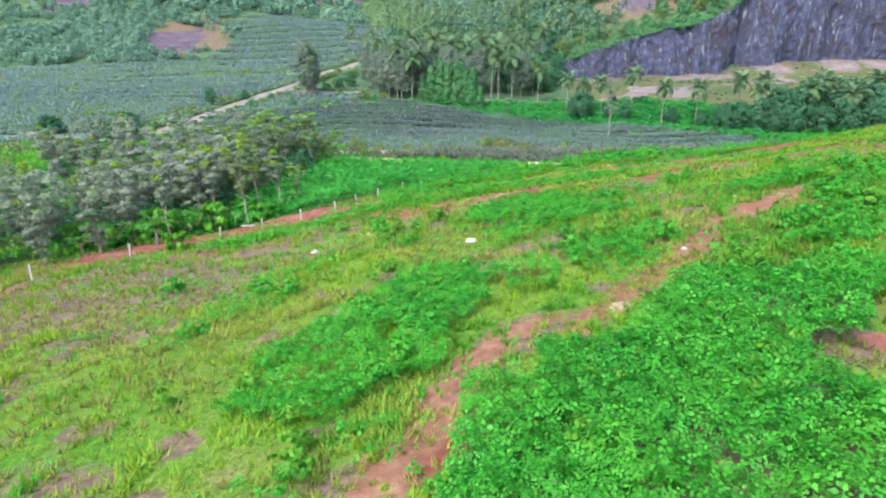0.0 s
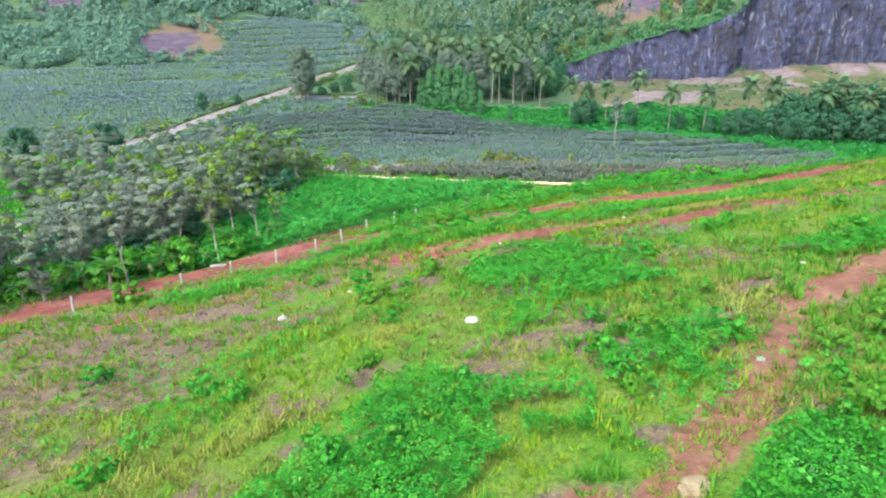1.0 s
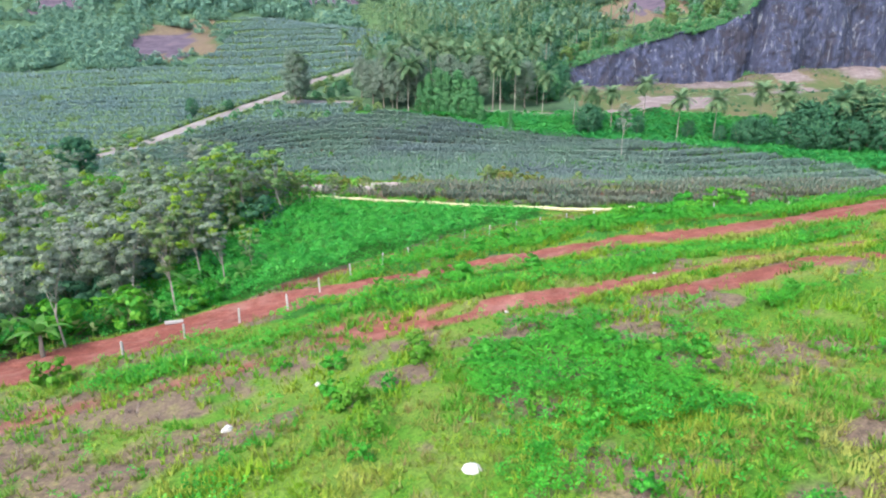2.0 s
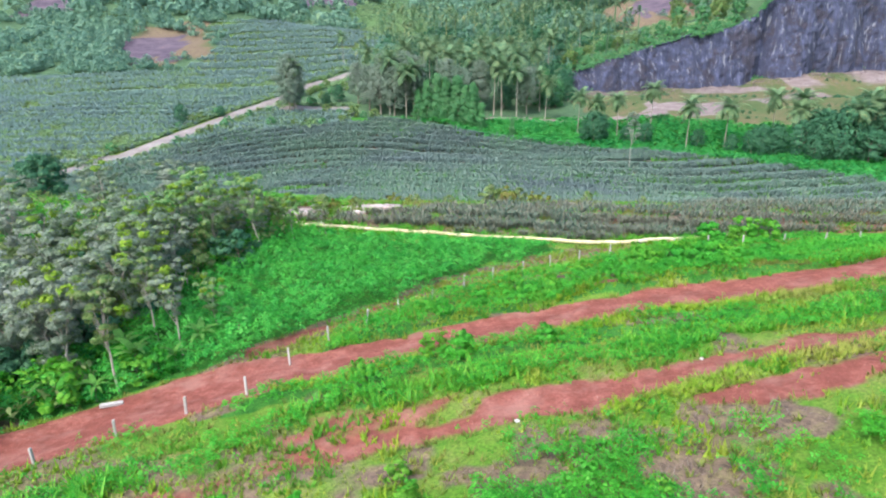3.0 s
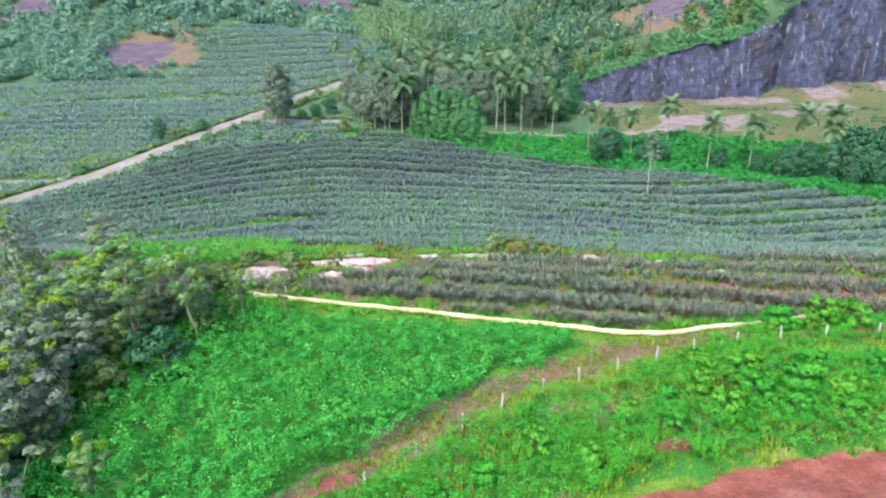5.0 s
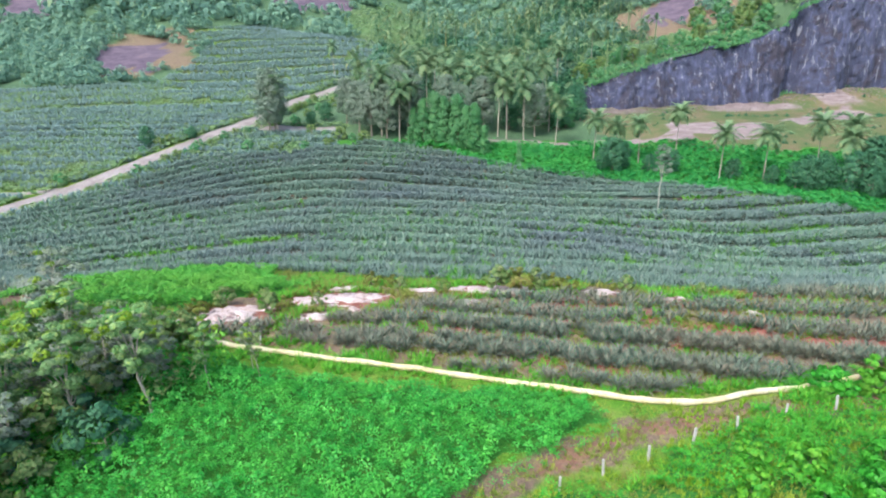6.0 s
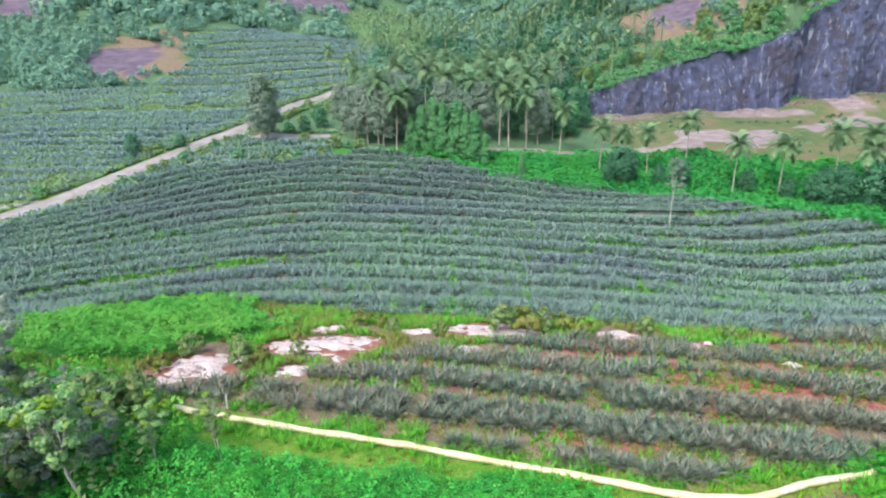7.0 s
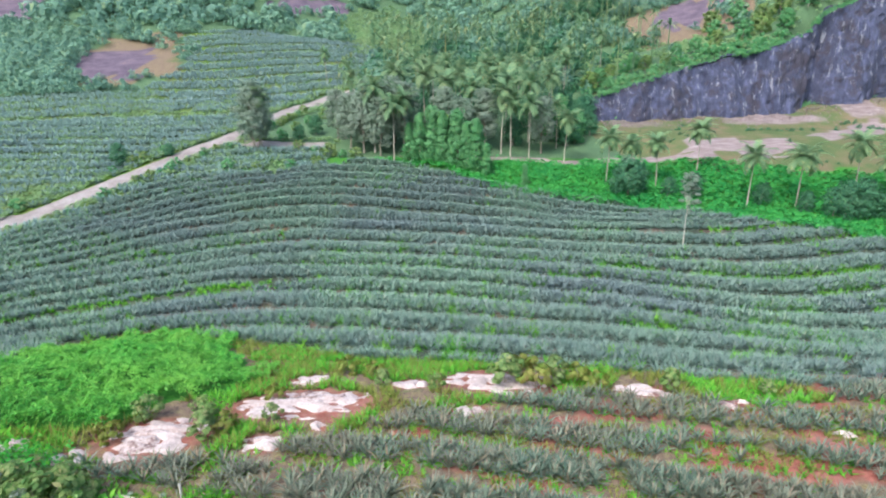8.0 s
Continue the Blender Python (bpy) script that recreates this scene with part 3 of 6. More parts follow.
DRY_SPOTS = [(-1.1, 32.9, 1.4), (3.2, 23.7, .8), (4.7, 23.9, .9), (5.5, 22.2, .6), (10.9, 25.4, .8), (11.5, 30.3, .9), (-14.5, 30.5, 2.0), (-9.9, 29.1, 1.2), (4.8, 17.9, .6), (-2.9, 11.7, .35), (-6.1, 11.8, .5), (-9.4, 13, .45), (11.2, 18, .5), (-17.9, 23, 1.5), (-16.4, 26, 1.6), (-10.5, 33, 1.6), (3.5, 34.6, .9), (8, 33.1, 1.1), (11.2, 37.2, 1.3), (10.5, 47.5, 1.2), (-9, 42.2, 1.0), (12.4, 56.2, 1.3), (9.5, 58.5, 1.1), (5.6, 36.5, 0.9), (7.6, 34.1, 1.2), (12.1, 35.8, 1.3), (1.8, 35.2, 0.9), (9.5, 37.0, 1.0)]
BROWN = [(-30, 33), (-18, 22), (-10.5, 19), (-8, 27), (-4, 32.5), (-6, 37), (-14, 40), (-18, 40.6), (-30, 36)]
spots = 0.40 * soft_inside(X, Y, BROWN, 2) * ease(.3, .62, fuzz(X, Y, 1.9, 67))
for cx0, cy0, r0 in DRY_SPOTS:
    spots = np.maximum(spots, 0.95 * (1 - ease(0.3 * r0, 1.2 * r0, np.hypot((X - cx0) * .8, (Y - cy0) * 1.2) + 0.8 * (fuzz(X, Y, .7, 61) - .5))))
stony = np.zeros(len(X))
for cx0, cy0, rx0, ry0, turn0 in ROCKS:
    stony = np.maximum(stony, 0.75 * (1 - ease(.9, 1.7, np.hypot((X - cx0) / rx0, (Y - cy0) / ry0) + .6 * (fuzz(X, Y, 1.1, 68) - .5))))
masks = {
    "soil": np.maximum(np.maximum(worn(X, Y), .62 * stony), is_field(X, Y) * np.where(Y < 95, 0.58 * ease(.3, .65, fuzz(X, Y, 3, 51)), 0.34 * ease(.5, .75, fuzz(X, Y, 5, 51)))),
    "lush": np.maximum.reduce([1.0 * ((Y > 140) & (Y < 192) & (X > -60) & (X < 110) & ~is_field(X, Y))] + [1.0 * soft_inside(X, Y, p) for p in (CARPET, GREEN_PATCH, VINE_HILL, WEEDS_EAST, WEEDS_BAND, LOWLAND)]),
    "dry": spots + 0.65 * (1 - ease(0.6, 2.2, along(X, Y, TRACK_FENCE) + 1.2 * (fuzz(X, Y, 1.6, 30) - .5))) + np.clip(1.5 * (fuzz(X, Y, 4.5, 52) - 0.52) + 1.2 * (fuzz(X, Y, 1.2, 53) - 0.5), 0, 0.7) * (Y < 60) + 0.42 * ease(-5, -16, X) * (Y > 20) * (Y < 43) * ease(.3, .6, fuzz(X, Y, 2.6, 56)) + 0.55 * (1 - ease(0.3, 1.5, along(X, Y, TRACK_LOW))) + 0.4 * (1 - ease(0.3, 1.3, along(X, Y, TRACK_HIGH)))
    + 0.55 * (1 - ease(0.4, 2.2, along(X, Y, [(-40, 24), (-20, 31), (-14, 33), (-9, 35.5), (-3, 37.5)]))) + 0.85 * np.maximum(soft_inside(X, Y, OCHRE_EAST, 4), 0.7 * soft_inside(X, Y, OCHRE_WEST, 5)) + 0.6 * (is_field(X, Y) & (Y < 95)) + 0.9 * inside(X, Y, KNOLL) * (Y > 79) * (1 - 1.0 * soft_inside(X, Y, GREEN_PATCH)) * (.55 + .45 * ease(.25, .5, fuzz(X, Y, 3, 54))),
    "trodden": np.maximum(1 - ease(0.05, 0.9, along(X, Y, TRACK_LOW) + 0.8 * (fuzz(X, Y, .8, 24) - .5)), 1 - ease(0.1, 0.95, along(X, Y, TRACK_HIGH) + 0.8 * (fuzz(X, Y, .8, 25) - .5))),
    "pale": np.maximum(np.maximum(1.0 * soft_inside(X, Y, SAND, 2) * (fuzz(X, Y, 7, 55) > 0.2), .6 * soft_inside(X, Y, SAND_EAST, 3) * (fuzz(X, Y, 7, 55) > 0.35)), np.maximum(0.9 * (1 - ease(0.8, 1.6, along(X, Y, PATH_FAR))), (0.42 + 0.4 * ease(75, 95, X)) * (X > 46) * (1 - ease(2, 12, np.abs(Y - cliff_y(X) + 4))) * ease(.3, .7, fuzz(X, Y, 9, 57)))),
    "ochre": np.maximum.reduce([1.0 * soft_inside(X, Y, p, 4) for p in (QUARRY, OCHRE_EAST, OCHRE_WEST)]),
    "rock": np.maximum.reduce([1.0 * soft_inside(X, Y, p, 6) for p in (*BARE_ROCK, SCAR)]),
    "tilled": np.maximum(1.0 * (is_field(X, Y) & (Y > 92)), .42 * is_terraces(X, Y)),
    "wood": 1.0 * ((Y > 186) & ~soft_inside(X, Y, QUARRY, 4)) * (1 - 1.0 * is_terraces(X, Y)) ,
}
for key, value in masks.items():
    ground.data.attributes.new(key, "FLOAT", "POINT").data.foreach_set("value", np.clip(value, 0, 1).astype(np.float32))


def strip(line, half, lift, step=1.2, wobble=0.25, seed=61):
    """A band of ground along a line: (verts, faces), with soft, uneven edges."""
    pts = []
    for (ax, ay), (bx, by) in zip(line, line[1:]):
        n = max(1, int(math.hypot(bx - ax, by - ay) / step))
        pts += [(ax + (bx - ax) * i / n, ay + (by - ay) * i / n) for i in range(n)]
    pts = np.array(pts + [line[-1]], float)
    for _ in range(6):
        pts[1:-1] = (pts[:-2] + 2 * pts[1:-1] + pts[2:]) / 4
    d = np.gradient(pts, axis=0)
    d /= np.linalg.norm(d, axis=1)[:, None]
    side = np.stack([-d[:, 1], d[:, 0]], 1)
    across = np.array([-1.12, -1, -0.5, 0, 0.5, 1, 1.12])
    drop = np.array([-0.35, 0, .02, .03, .02, 0, -0.35])
    v = []
    for i, (p, s) in enumerate(zip(pts, side)):
        w = half + wobble * (fuzz(p[0], p[1], 3.0, seed) - 0.5) * 2
        mid = float(land(*p))
        for a, dz in zip(across, drop):
            q = p + s * (a * w)
            v.append((q[0], q[1], max(float(land(*q)), mid - 0.25) + lift + dz))
    k = len(across)
    c = (np.arange(len(pts) - 1)[:, None] * k + np.arange(k - 1)[None]).ravel()
    return np.array(v), np.stack([c, c + 1, c + k + 1, c + k], 1)


for name, line, half, label in (("road", ROAD, 2.45, "pale concrete farm road climbing between the plantings"), ("road_side", ROAD_SIDE, 1.6, "narrow pale dirt lane off the farm road"), ("road_stub", ROAD_STUB, 1.0, "short pale dirt lane meeting the farm road")):
    tagged(new(name, mesh_of(name, *strip(line, half, 0.16), ROAD_MAT)), label, "road", kind="structure")

# ---- quarry face ----
cx = np.arange(32, 262, 0.9)
cv = np.linspace(0, 1, 46)
CX, CV = np.meshgrid(cx, cv)
tall = np.interp(CX, CLIFF_X, CLIFF_H)
base_y = cliff_y(CX)
foot = np.interp(base_y, PROFILE_Y, PROFILE_Z)
crag = 1.35 * (2.6 * (fuzz(CX, CV * tall * 0.35, 6.5, 71) - 0.5) + 1.5 * (fuzz(CX, CV * tall * 0.25, 2.4, 72) - 0.5) + 0.7 * (fuzz(CX, CV * tall, 1.2, 73) - 0.5)) + 2.2 * (np.floor(fuzz(CX, CV * tall * 0.12, 9, 76) * 5) / 5 - .5)
notch = 5.0 * np.exp(-((CX - 105.5 - 6 * CV) / 3.2) ** 2)
back = CV ** 1.25 * (3.5 + 0.12 * tall) + crag * np.minimum(1, tall / 8) * (1 - 0.6 * (CV > 0.97)) + notch
CZ = foot - 1.2 + CV * (tall * (1.0 + 0.06 * (fuzz(CX, CX * 0, 4, 74) - 0.5)) + 1.6)
k = len(cx)
c = (np.arange(len(cv) - 1)[:, None] * k + np.arange(k - 1)[None]).ravel()
tagged(new("rock_face", mesh_of("rock_face", np.stack([CX.ravel(), (base_y + back - 2.0).ravel(), CZ.ravel()], 1), np.stack([c, c + 1, c + k + 1, c + k], 1), CLIFF, False)),
       "dark grey-blue quarried cliff with pale vertical streaks", "cliff", kind="structure")


PEBBLE = (np.array([(1, 0, 0), (.2, .8, .1), (-.9, .3, 0), (-.5, -.8, .05), (.5, -.7, 0), (.1, .1, .75), (-.3, -.2, .6)]), np.array([(0, 1, 5, 5), (1, 2, 6, 5), (2, 3, 6, 6), (3, 4, 5, 6), (4, 0, 5, 5)]))


# ---- shapes of leaves and plants ----
def blade(length, width, lift, droop, segs=3, cup=0.0):
    """A long leaf that starts at the origin and runs along +x: (verts, faces)."""
    v, f = [], []
    a = lift
    p = Vector((0, 0, 0))
    for i in range(segs + 1):
        t = i / segs
        w = width * (0.65 + 0.5 * math.sin(math.pi * min(t * 1.1, 1))) * (1 - t ** 2.2) + 0.003
        v += [(p.x, -w / 2, p.z + cup * w), (p.x, w / 2, p.z + cup * w)]
        p = p + Vector((math.cos(a), 0, math.sin(a))) * (length / segs)
        a -= droop / segs
    f = [(2 * i, 2 * i + 1, 2 * i + 3, 2 * i + 2) for i in range(segs)]
    return np.array(v), np.array(f)


def spike(length, width, lift, droop):
    """A short grass blade in one piece."""
    a = lift - droop * .4
    return np.array([(0, -width * .6, 0), (0, width * .6, 0), (length * math.cos(a), 0, length * math.sin(a))]), np.array([(0, 1, 2)])


def spun(shape, yaw, shift=(0, 0, 0)):
    v, f = shape
    c, s = math.cos(yaw), math.sin(yaw)
    return v @ np.array([[c, s, 0], [-s, c, 0], [0, 0, 1]]) + np.array(shift), f


def pineapple_shape(leaves, segs, r):
    out = []
    for i in range(leaves):
        t = i / (leaves - 1)
        out.append(spun(blade(r.uniform(.9, 1.2) * (1 - .25 * t), .095 if segs > 2 else 0.20, radians(34 + 48 * t + r.uniform(-8, 8)), radians(58 - 25 * t), segs), i * 2.4 + r.uniform(-.2, .2), (0, 0, .03 + .12 * t)))
    return joined(*out)


def spiky_shape(leaves, width, r):
    """A rosette of single-piece leaves for plants far off."""
    out = []
    for i in range(leaves):
        t = i / (leaves - 1)
        out.append(spun(spike(r.uniform(.85, 1.1) * (1 - .2 * t), width, radians(20 + 58 * t + r.uniform(-8, 8)), radians(30)), i * 2.4 + r.uniform(-.2, .2), (0, 0, .03 + .15 * t)))
    return joined(*out)


def tuft_shape(blades, height, r, width=0.03, segs=2):
    def one():
        size = (height * r.uniform(.6, 1.1), width, radians(r.uniform(45, 85)), radians(r.uniform(20, 75)))
        return spike(*size) if segs == 1 else blade(*size, segs)
    return joined(*[spun(one(), r.uniform(0, 6.28), (r.uniform(-.1, .1), r.uniform(-.1, .1), -.03)) for _ in range(blades)])


LEAF = (np.array([(-.46, 0, 0), (-.06, -.36, .10), (.64, 0, -.16), (-.06, .36, .10)]), np.array([(0, 1, 2, 3)]))
TRI_LEAF = (np.array([(-.42, -.36, .06), (-.36, .42, .06), (.66, 0, -.16)]), np.array([(0, 1, 2)]))
LONG_LEAF = (np.array([(-.45, 0, 0), (-.05, -.24, .06), (.55, 0, -.2), (-.05, .24, .06)]), np.array([(0, 1, 2, 3)]))
# a stalk with leaflets set round it
SPRIG = joined(*[(LEAF[0] @ np.array([[math.cos(a), math.sin(a), 0], [-math.sin(a), math.cos(a), 0], [0, 0, 1]]) * s + np.array((.42 * math.cos(a), .42 * math.sin(a), h)), LEAF[1]) for a, s, h in ((0.2, .62, .0), (2.3, .58, .05), (4.3, .66, -.04), (1.2, .4, .22))])
LOW_SPRIG = joined(*[(TRI_LEAF[0] @ np.array([[math.cos(a), math.sin(a), 0], [-math.sin(a), math.cos(a), 0], [0, 0, 1]]) * s + np.array((.42 * math.cos(a), .42 * math.sin(a), h)), TRI_LEAF[1]) for a, s, h in ((0.2, .72, .0), (2.3, .68, .05), (4.3, .76, -.04), (1.2, .5, .22))])
PY_RNG = random.Random(5)


def scattered(n, box, keep):
    """About n random plan points in the box (x0, y0, x1, y1) that keep() lets through."""
    x, y = rng.uniform(box[0], box[2], n), rng.uniform(box[1], box[3], n)
    ok = keep(x, y)
    return x[ok], y[ok]


def leaves_over(x, y, rise, size, lean=0.55, shape=LEAF, base=0.06, grain=1.0):
    """Leaves lying over mounds that rise so high over the ground, and turned with the mounds' flanks."""
    def bumps(u, v, size, seed):
        return ease(.12, .88, fuzz(u, v, size * grain, seed))

    def mounds(u, v):
        lump = 0.40 * bumps(u, v, 1.7, 81) + 0.38 * bumps(u, v, 0.8, 82) + 0.22 * bumps(u, v, 0.4, 83)
        return rise * (0.25 * fuzz(u, v, 5, 80) + 0.75 * lump) + base
    mound, e = mounds(x, y), 0.12 * grain
    sx, sy = (mound - mounds(x + e, y)) / e, (mound - mounds(x, y + e)) / e
    sx, sy = sx * .8 + rng.normal(0, lean * .7, len(x)), sy * .8 + rng.normal(0, lean * .7, len(x))
    z = land(x, y) + mound * (1 - 0.45 * rng.uniform(0, 1, len(x)) ** 2) + 0.02
    return strewn(shape, np.stack([x, y, z], 1), size=rng.uniform(size * .65, size * 1.25, len(x)), lean=np.arctan(np.hypot(sx, sy)), way=np.arctan2(sy, sx))


def stuff(name, shape, material, label, category):
    return tagged(new(name, mesh_of(name, *shape, material)), label, category, kind="stuff")


def off_rocks(x, y):
    """Clear of the bare rocks and of the ground just before them."""
    ok = np.ones(np.shape(x), bool)
    for cx, cy, rx, ry, turn in ROCKS:
        c, s = math.cos(radians(turn)), math.sin(radians(turn))
        for back in (0.0, 0.9):
            dx, dy = x - cx, y - cy + back
            ok &= ((c * dx + s * dy) / rx) ** 2 + ((-s * dx + c * dy) / ry) ** 2 > 1.0
    return ok


# ---- ground cover ----
PIPE_LINE = [(-14.5, 77.6), (-11.5, 76.8), (-6.2, 75.4), (-1.2, 74.1), (3.4, 72.8), (7.2, 71.6), (10.7, 70.4), (13.4, 69.6), (16.4, 69.5), (20.7, 71.2), (25.4, 72.4)]
CARPET_EDGE = [(-22, 42.6), (-14.2, 46), (-10.6, 47.7), (-8.8, 50), (-3.6, 56), (3.2, 62.8), (9.6, 66.8)]
BAND_LOW = [(-14, 36.5), (-9, 38.4), (-4, 40.6), (2, 42), (8, 42.8), (14, 44.5), (24, 47)]
x, y = scattered(38000, (-2, 4, 12, 18.5), lambda x, y: soft_inside(x, y, VINE_HILL, 1.4) & (worn(x, y) < .6) & (fuzz(x, y, .9, 45) > .04))
a = leaves_over(x, y, 1.2, 0.135, 0.6, SPRIG)
pick = rng.uniform(0, 1, len(x)) < .09
shoots = leaves_over(x[pick], y[pick], 1.2, 0.19, 0.9, SPRIG, base=.20)
x, y = scattered(20000, (-6, 10, 4, 23), lambda x, y: soft_inside(x, y, VINE_MID, .9) & (worn(x, y) < .6) & (.6 * fuzz(x, y, 1.6, 43) + .4 * fuzz(x, y, .6, 32) > .24))
b = leaves_over(x, y, 1.0, 0.135, 0.6, SPRIG, grain=.8)
stuff("creeping_vine", joined(a, b, shoots), VINE, "bright green broad-leaved creeper matted over the slope", "creeper")
x, y = scattered(70000, (-46, 38, 12, 80), lambda x, y: soft_inside(x, y, CARPET, 1.0) & (rng.uniform(0, 1, len(x)) < np.where(x < -24, .35, 1)))
pick = rng.uniform(0, 1, len(x)) < .14
pick &= along(x, y, PIPE_LINE) > 3.5
shoots = leaves_over(x[pick], y[pick], 2.0, 0.34, 0.9, SPRIG, base=.24, grain=1.5)
near_pipe = ease(.5, 5.5, along(x, y, PIPE_LINE))
ex, ey = scattered(9000, (-24, 40, 12, 70), lambda x, y: (along(x, y, CARPET_EDGE) < 1.3) & (worn(x, y) < .42))
edge = leaves_over(ex, ey, .55, 0.20, 0.6, SPRIG, grain=1.2)
stuff("vine_carpet", joined(edge, leaves_over(x, y, .35 + 1.65 * near_pipe, 0.25, 0.55, SPRIG, grain=1.5), shoots), CARPET_VINE, "dense bright green vine carpet beside the fence", "creeper")
x, y = scattered(48000, (-66, 38, -8, 92), lambda x, y: (x < -36) & (y > 58) & ~inside(x, y, FIELD) & ~inside(x, y, KNOLL) | inside(x, y, CARPET) & (x < np.interp(y, [40, 49, 54, 59, 64.6, 69.7, 73, 77], [-17, -17, -17, -17, -16.2, -14, -12.2, -11.5]) + 2.6 * (fuzz(x, y, 2.6, 44) - .5)))
pick = fuzz(x, y, 3.5, 26) > .55
stuff("olive_undergrowth", leaves_over(x[pick], y[pick], 2.4, 0.44, 1.0, LONG_LEAF), OLIVE, "drooping olive-green undergrowth beneath the rubber trees", "undergrowth")
x, y = x[~pick], y[~pick]
stuff("undergrowth", leaves_over(x, y, 2.2, 0.40, 0.8, LONG_LEAF), FERN, "tangled green undergrowth beneath the rubber trees", "undergrowth")
x, y = scattered(74000, (-18, 34, 45, 75), lambda x, y: (soft_inside(x, y, WEEDS_EAST, 1.3) & (worn(x, y) < .5) & (fuzz(x, y, 3.3, 83) * .7 + .3 * fuzz(x, y, 1.1, 78) > 0.30)) | (soft_inside(x, y, WEEDS_BAND, .9) | (along(x, y, BAND_LOW) < 0.5 + 1.3 * fuzz(x, y, 2.5, 66))) & (worn(x, y) < .2) & (fuzz(x, y, 2.3, 84) > 0.2))
stuff("roadside_weeds", leaves_over(x, y, np.where(y > 49, 1.5 - 1.0 * ease(61, 66, y), .9 - .3 * ease(0, 8, x)) * (.35 + .65 * ease(-15, -3, x)), 0.20, 0.6, SPRIG, grain=1.25), VINE, "rank green weeds along the red track", "weeds")
x, y = scattered(30000, (-36, 82, -4, 108), lambda x, y: soft_inside(x, y, GREEN_PATCH, 2.6) & (fuzz(x, y, 1.5, 27) > .14))
pick = rng.uniform(0, 1, len(x)) < .12
shoots = leaves_over(x[pick], y[pick], 1.5, 0.42, 1.0, SPRIG, base=.2, grain=1.5)
stuff("fern_bank", joined(leaves_over(x, y, 1.9, 0.27, 0.6, SPRIG, grain=1.5), shoots), BRACKEN, "light green ferns covering the bank behind the rocks", "ferns")
x, y = scattered(78000, (-14, 128, 106, 187), lambda x, y: soft_inside(x, y, LOWLAND, 1.5))
stuff("lowland_vines", leaves_over(x, y, .7 + 1.9 * fuzz(x, y, 11, 35), 0.52, 0.6, LOW_SPRIG, grain=2.0), VINE_LOW, "green creeper smothering the low ground before the palms", "creeper")


def open_slope(x, y):
    """Where short grass grows on the near hillside."""
    return (worn(x, y) < rng.uniform(.25, .8, np.shape(x))) & (y < 70) & ~inside(x, y, VINE_HILL) & ~inside(x, y, WEEDS_BAND) & ~inside(x, y, CARPET)


WEEDS_MID = [(1.5, 34), (5.7, 34.4), (9.4, 31), (8.8, 27.5), (4.6, 26.6), (3.4, 24.2), (1.9, 24.8), (2.2, 29)]
WEEDS_RIGHT = [(12, 19), (14, 24), (14.5, 30), (22, 34), (26, 26), (18, 19)]
WEEDS_PATH = [(4.2, 20.4), (5.6, 23), (9.3, 22.8), (7.3, 19.6), (5.4, 17.4)]
WEEDS_BANK = [(7.0, 17.2), (9.4, 20), (13, 22.2), (14, 17), (9.5, 14.6), (6.4, 15)]
WEEDS_LOW = [(1.5, 35.6), (5, 34), (8.5, 32.5), (14, 34.2), (18, 36), (13, 36.8), (7, 36.4)]


def clear_of_spots(x, y):
    ok = np.ones(np.shape(x), bool)
    for cx0, cy0, r0 in DRY_SPOTS:
        ok &= np.hypot((x - cx0) * .8, (y - cy0) * 1.2) > r0 * rng.uniform(.5, 1.0, np.shape(x))
    return ok


def thin_out(x, y):
    """Fewer tufts where the slope is dry."""
    return ~inside(x, y, BROWN) | (rng.uniform(0, 1, np.shape(x)) < .85)


short = tuft_shape(10, 0.30, PY_RNG, 0.036, 1)
x, y = scattered(15000, (-16, 4, 16, 28), lambda x, y: open_slope(x, y) & clear_of_spots(x, y) & thin_out(x, y) & (fuzz(x, y, 1.4, 85) > 0.22))
near = strewn(short, np.stack([x, y, land(x, y)], 1), size=rng.uniform(.5, 1.25, len(x)) * (0.45 + 0.5 * fuzz(x, y, 3, 86) + 0.8 * ease(.45, .8, fuzz(x, y, 1.1, 29))))
x, y = scattered(50000, (-42, 16, 44, 72), lambda x, y: open_slope(x, y) & ((y > 27) | (np.abs(x) > 15.5)) & clear_of_spots(x, y) & thin_out(x, y) & (fuzz(x, y, 1.6, 85) > 0.25))
x2, y2 = scattered(9500, (-16, 44, 44, 72), lambda x, y: (worn(x, y) < .3) & ~inside(x, y, CARPET))
x, y = np.concatenate([x, x2]), np.concatenate([y, y2])
far = strewn(tuft_shape(6, 0.34, PY_RNG, 0.058, 1), np.stack([x, y, land(x, y)], 1), size=rng.uniform(.5, 1.2, len(x)) * (0.45 + 0.5 * fuzz(x, y, 3, 86) + 0.8 * ease(.45, .8, fuzz(x, y, 1.1, 29))))
stuff("grass", near, GRASS, "short yellow-green grass on the near hillside", "grass")
stuff("far_grass", far, GRASS, "short yellow-green grass over the open hillside", "grass")
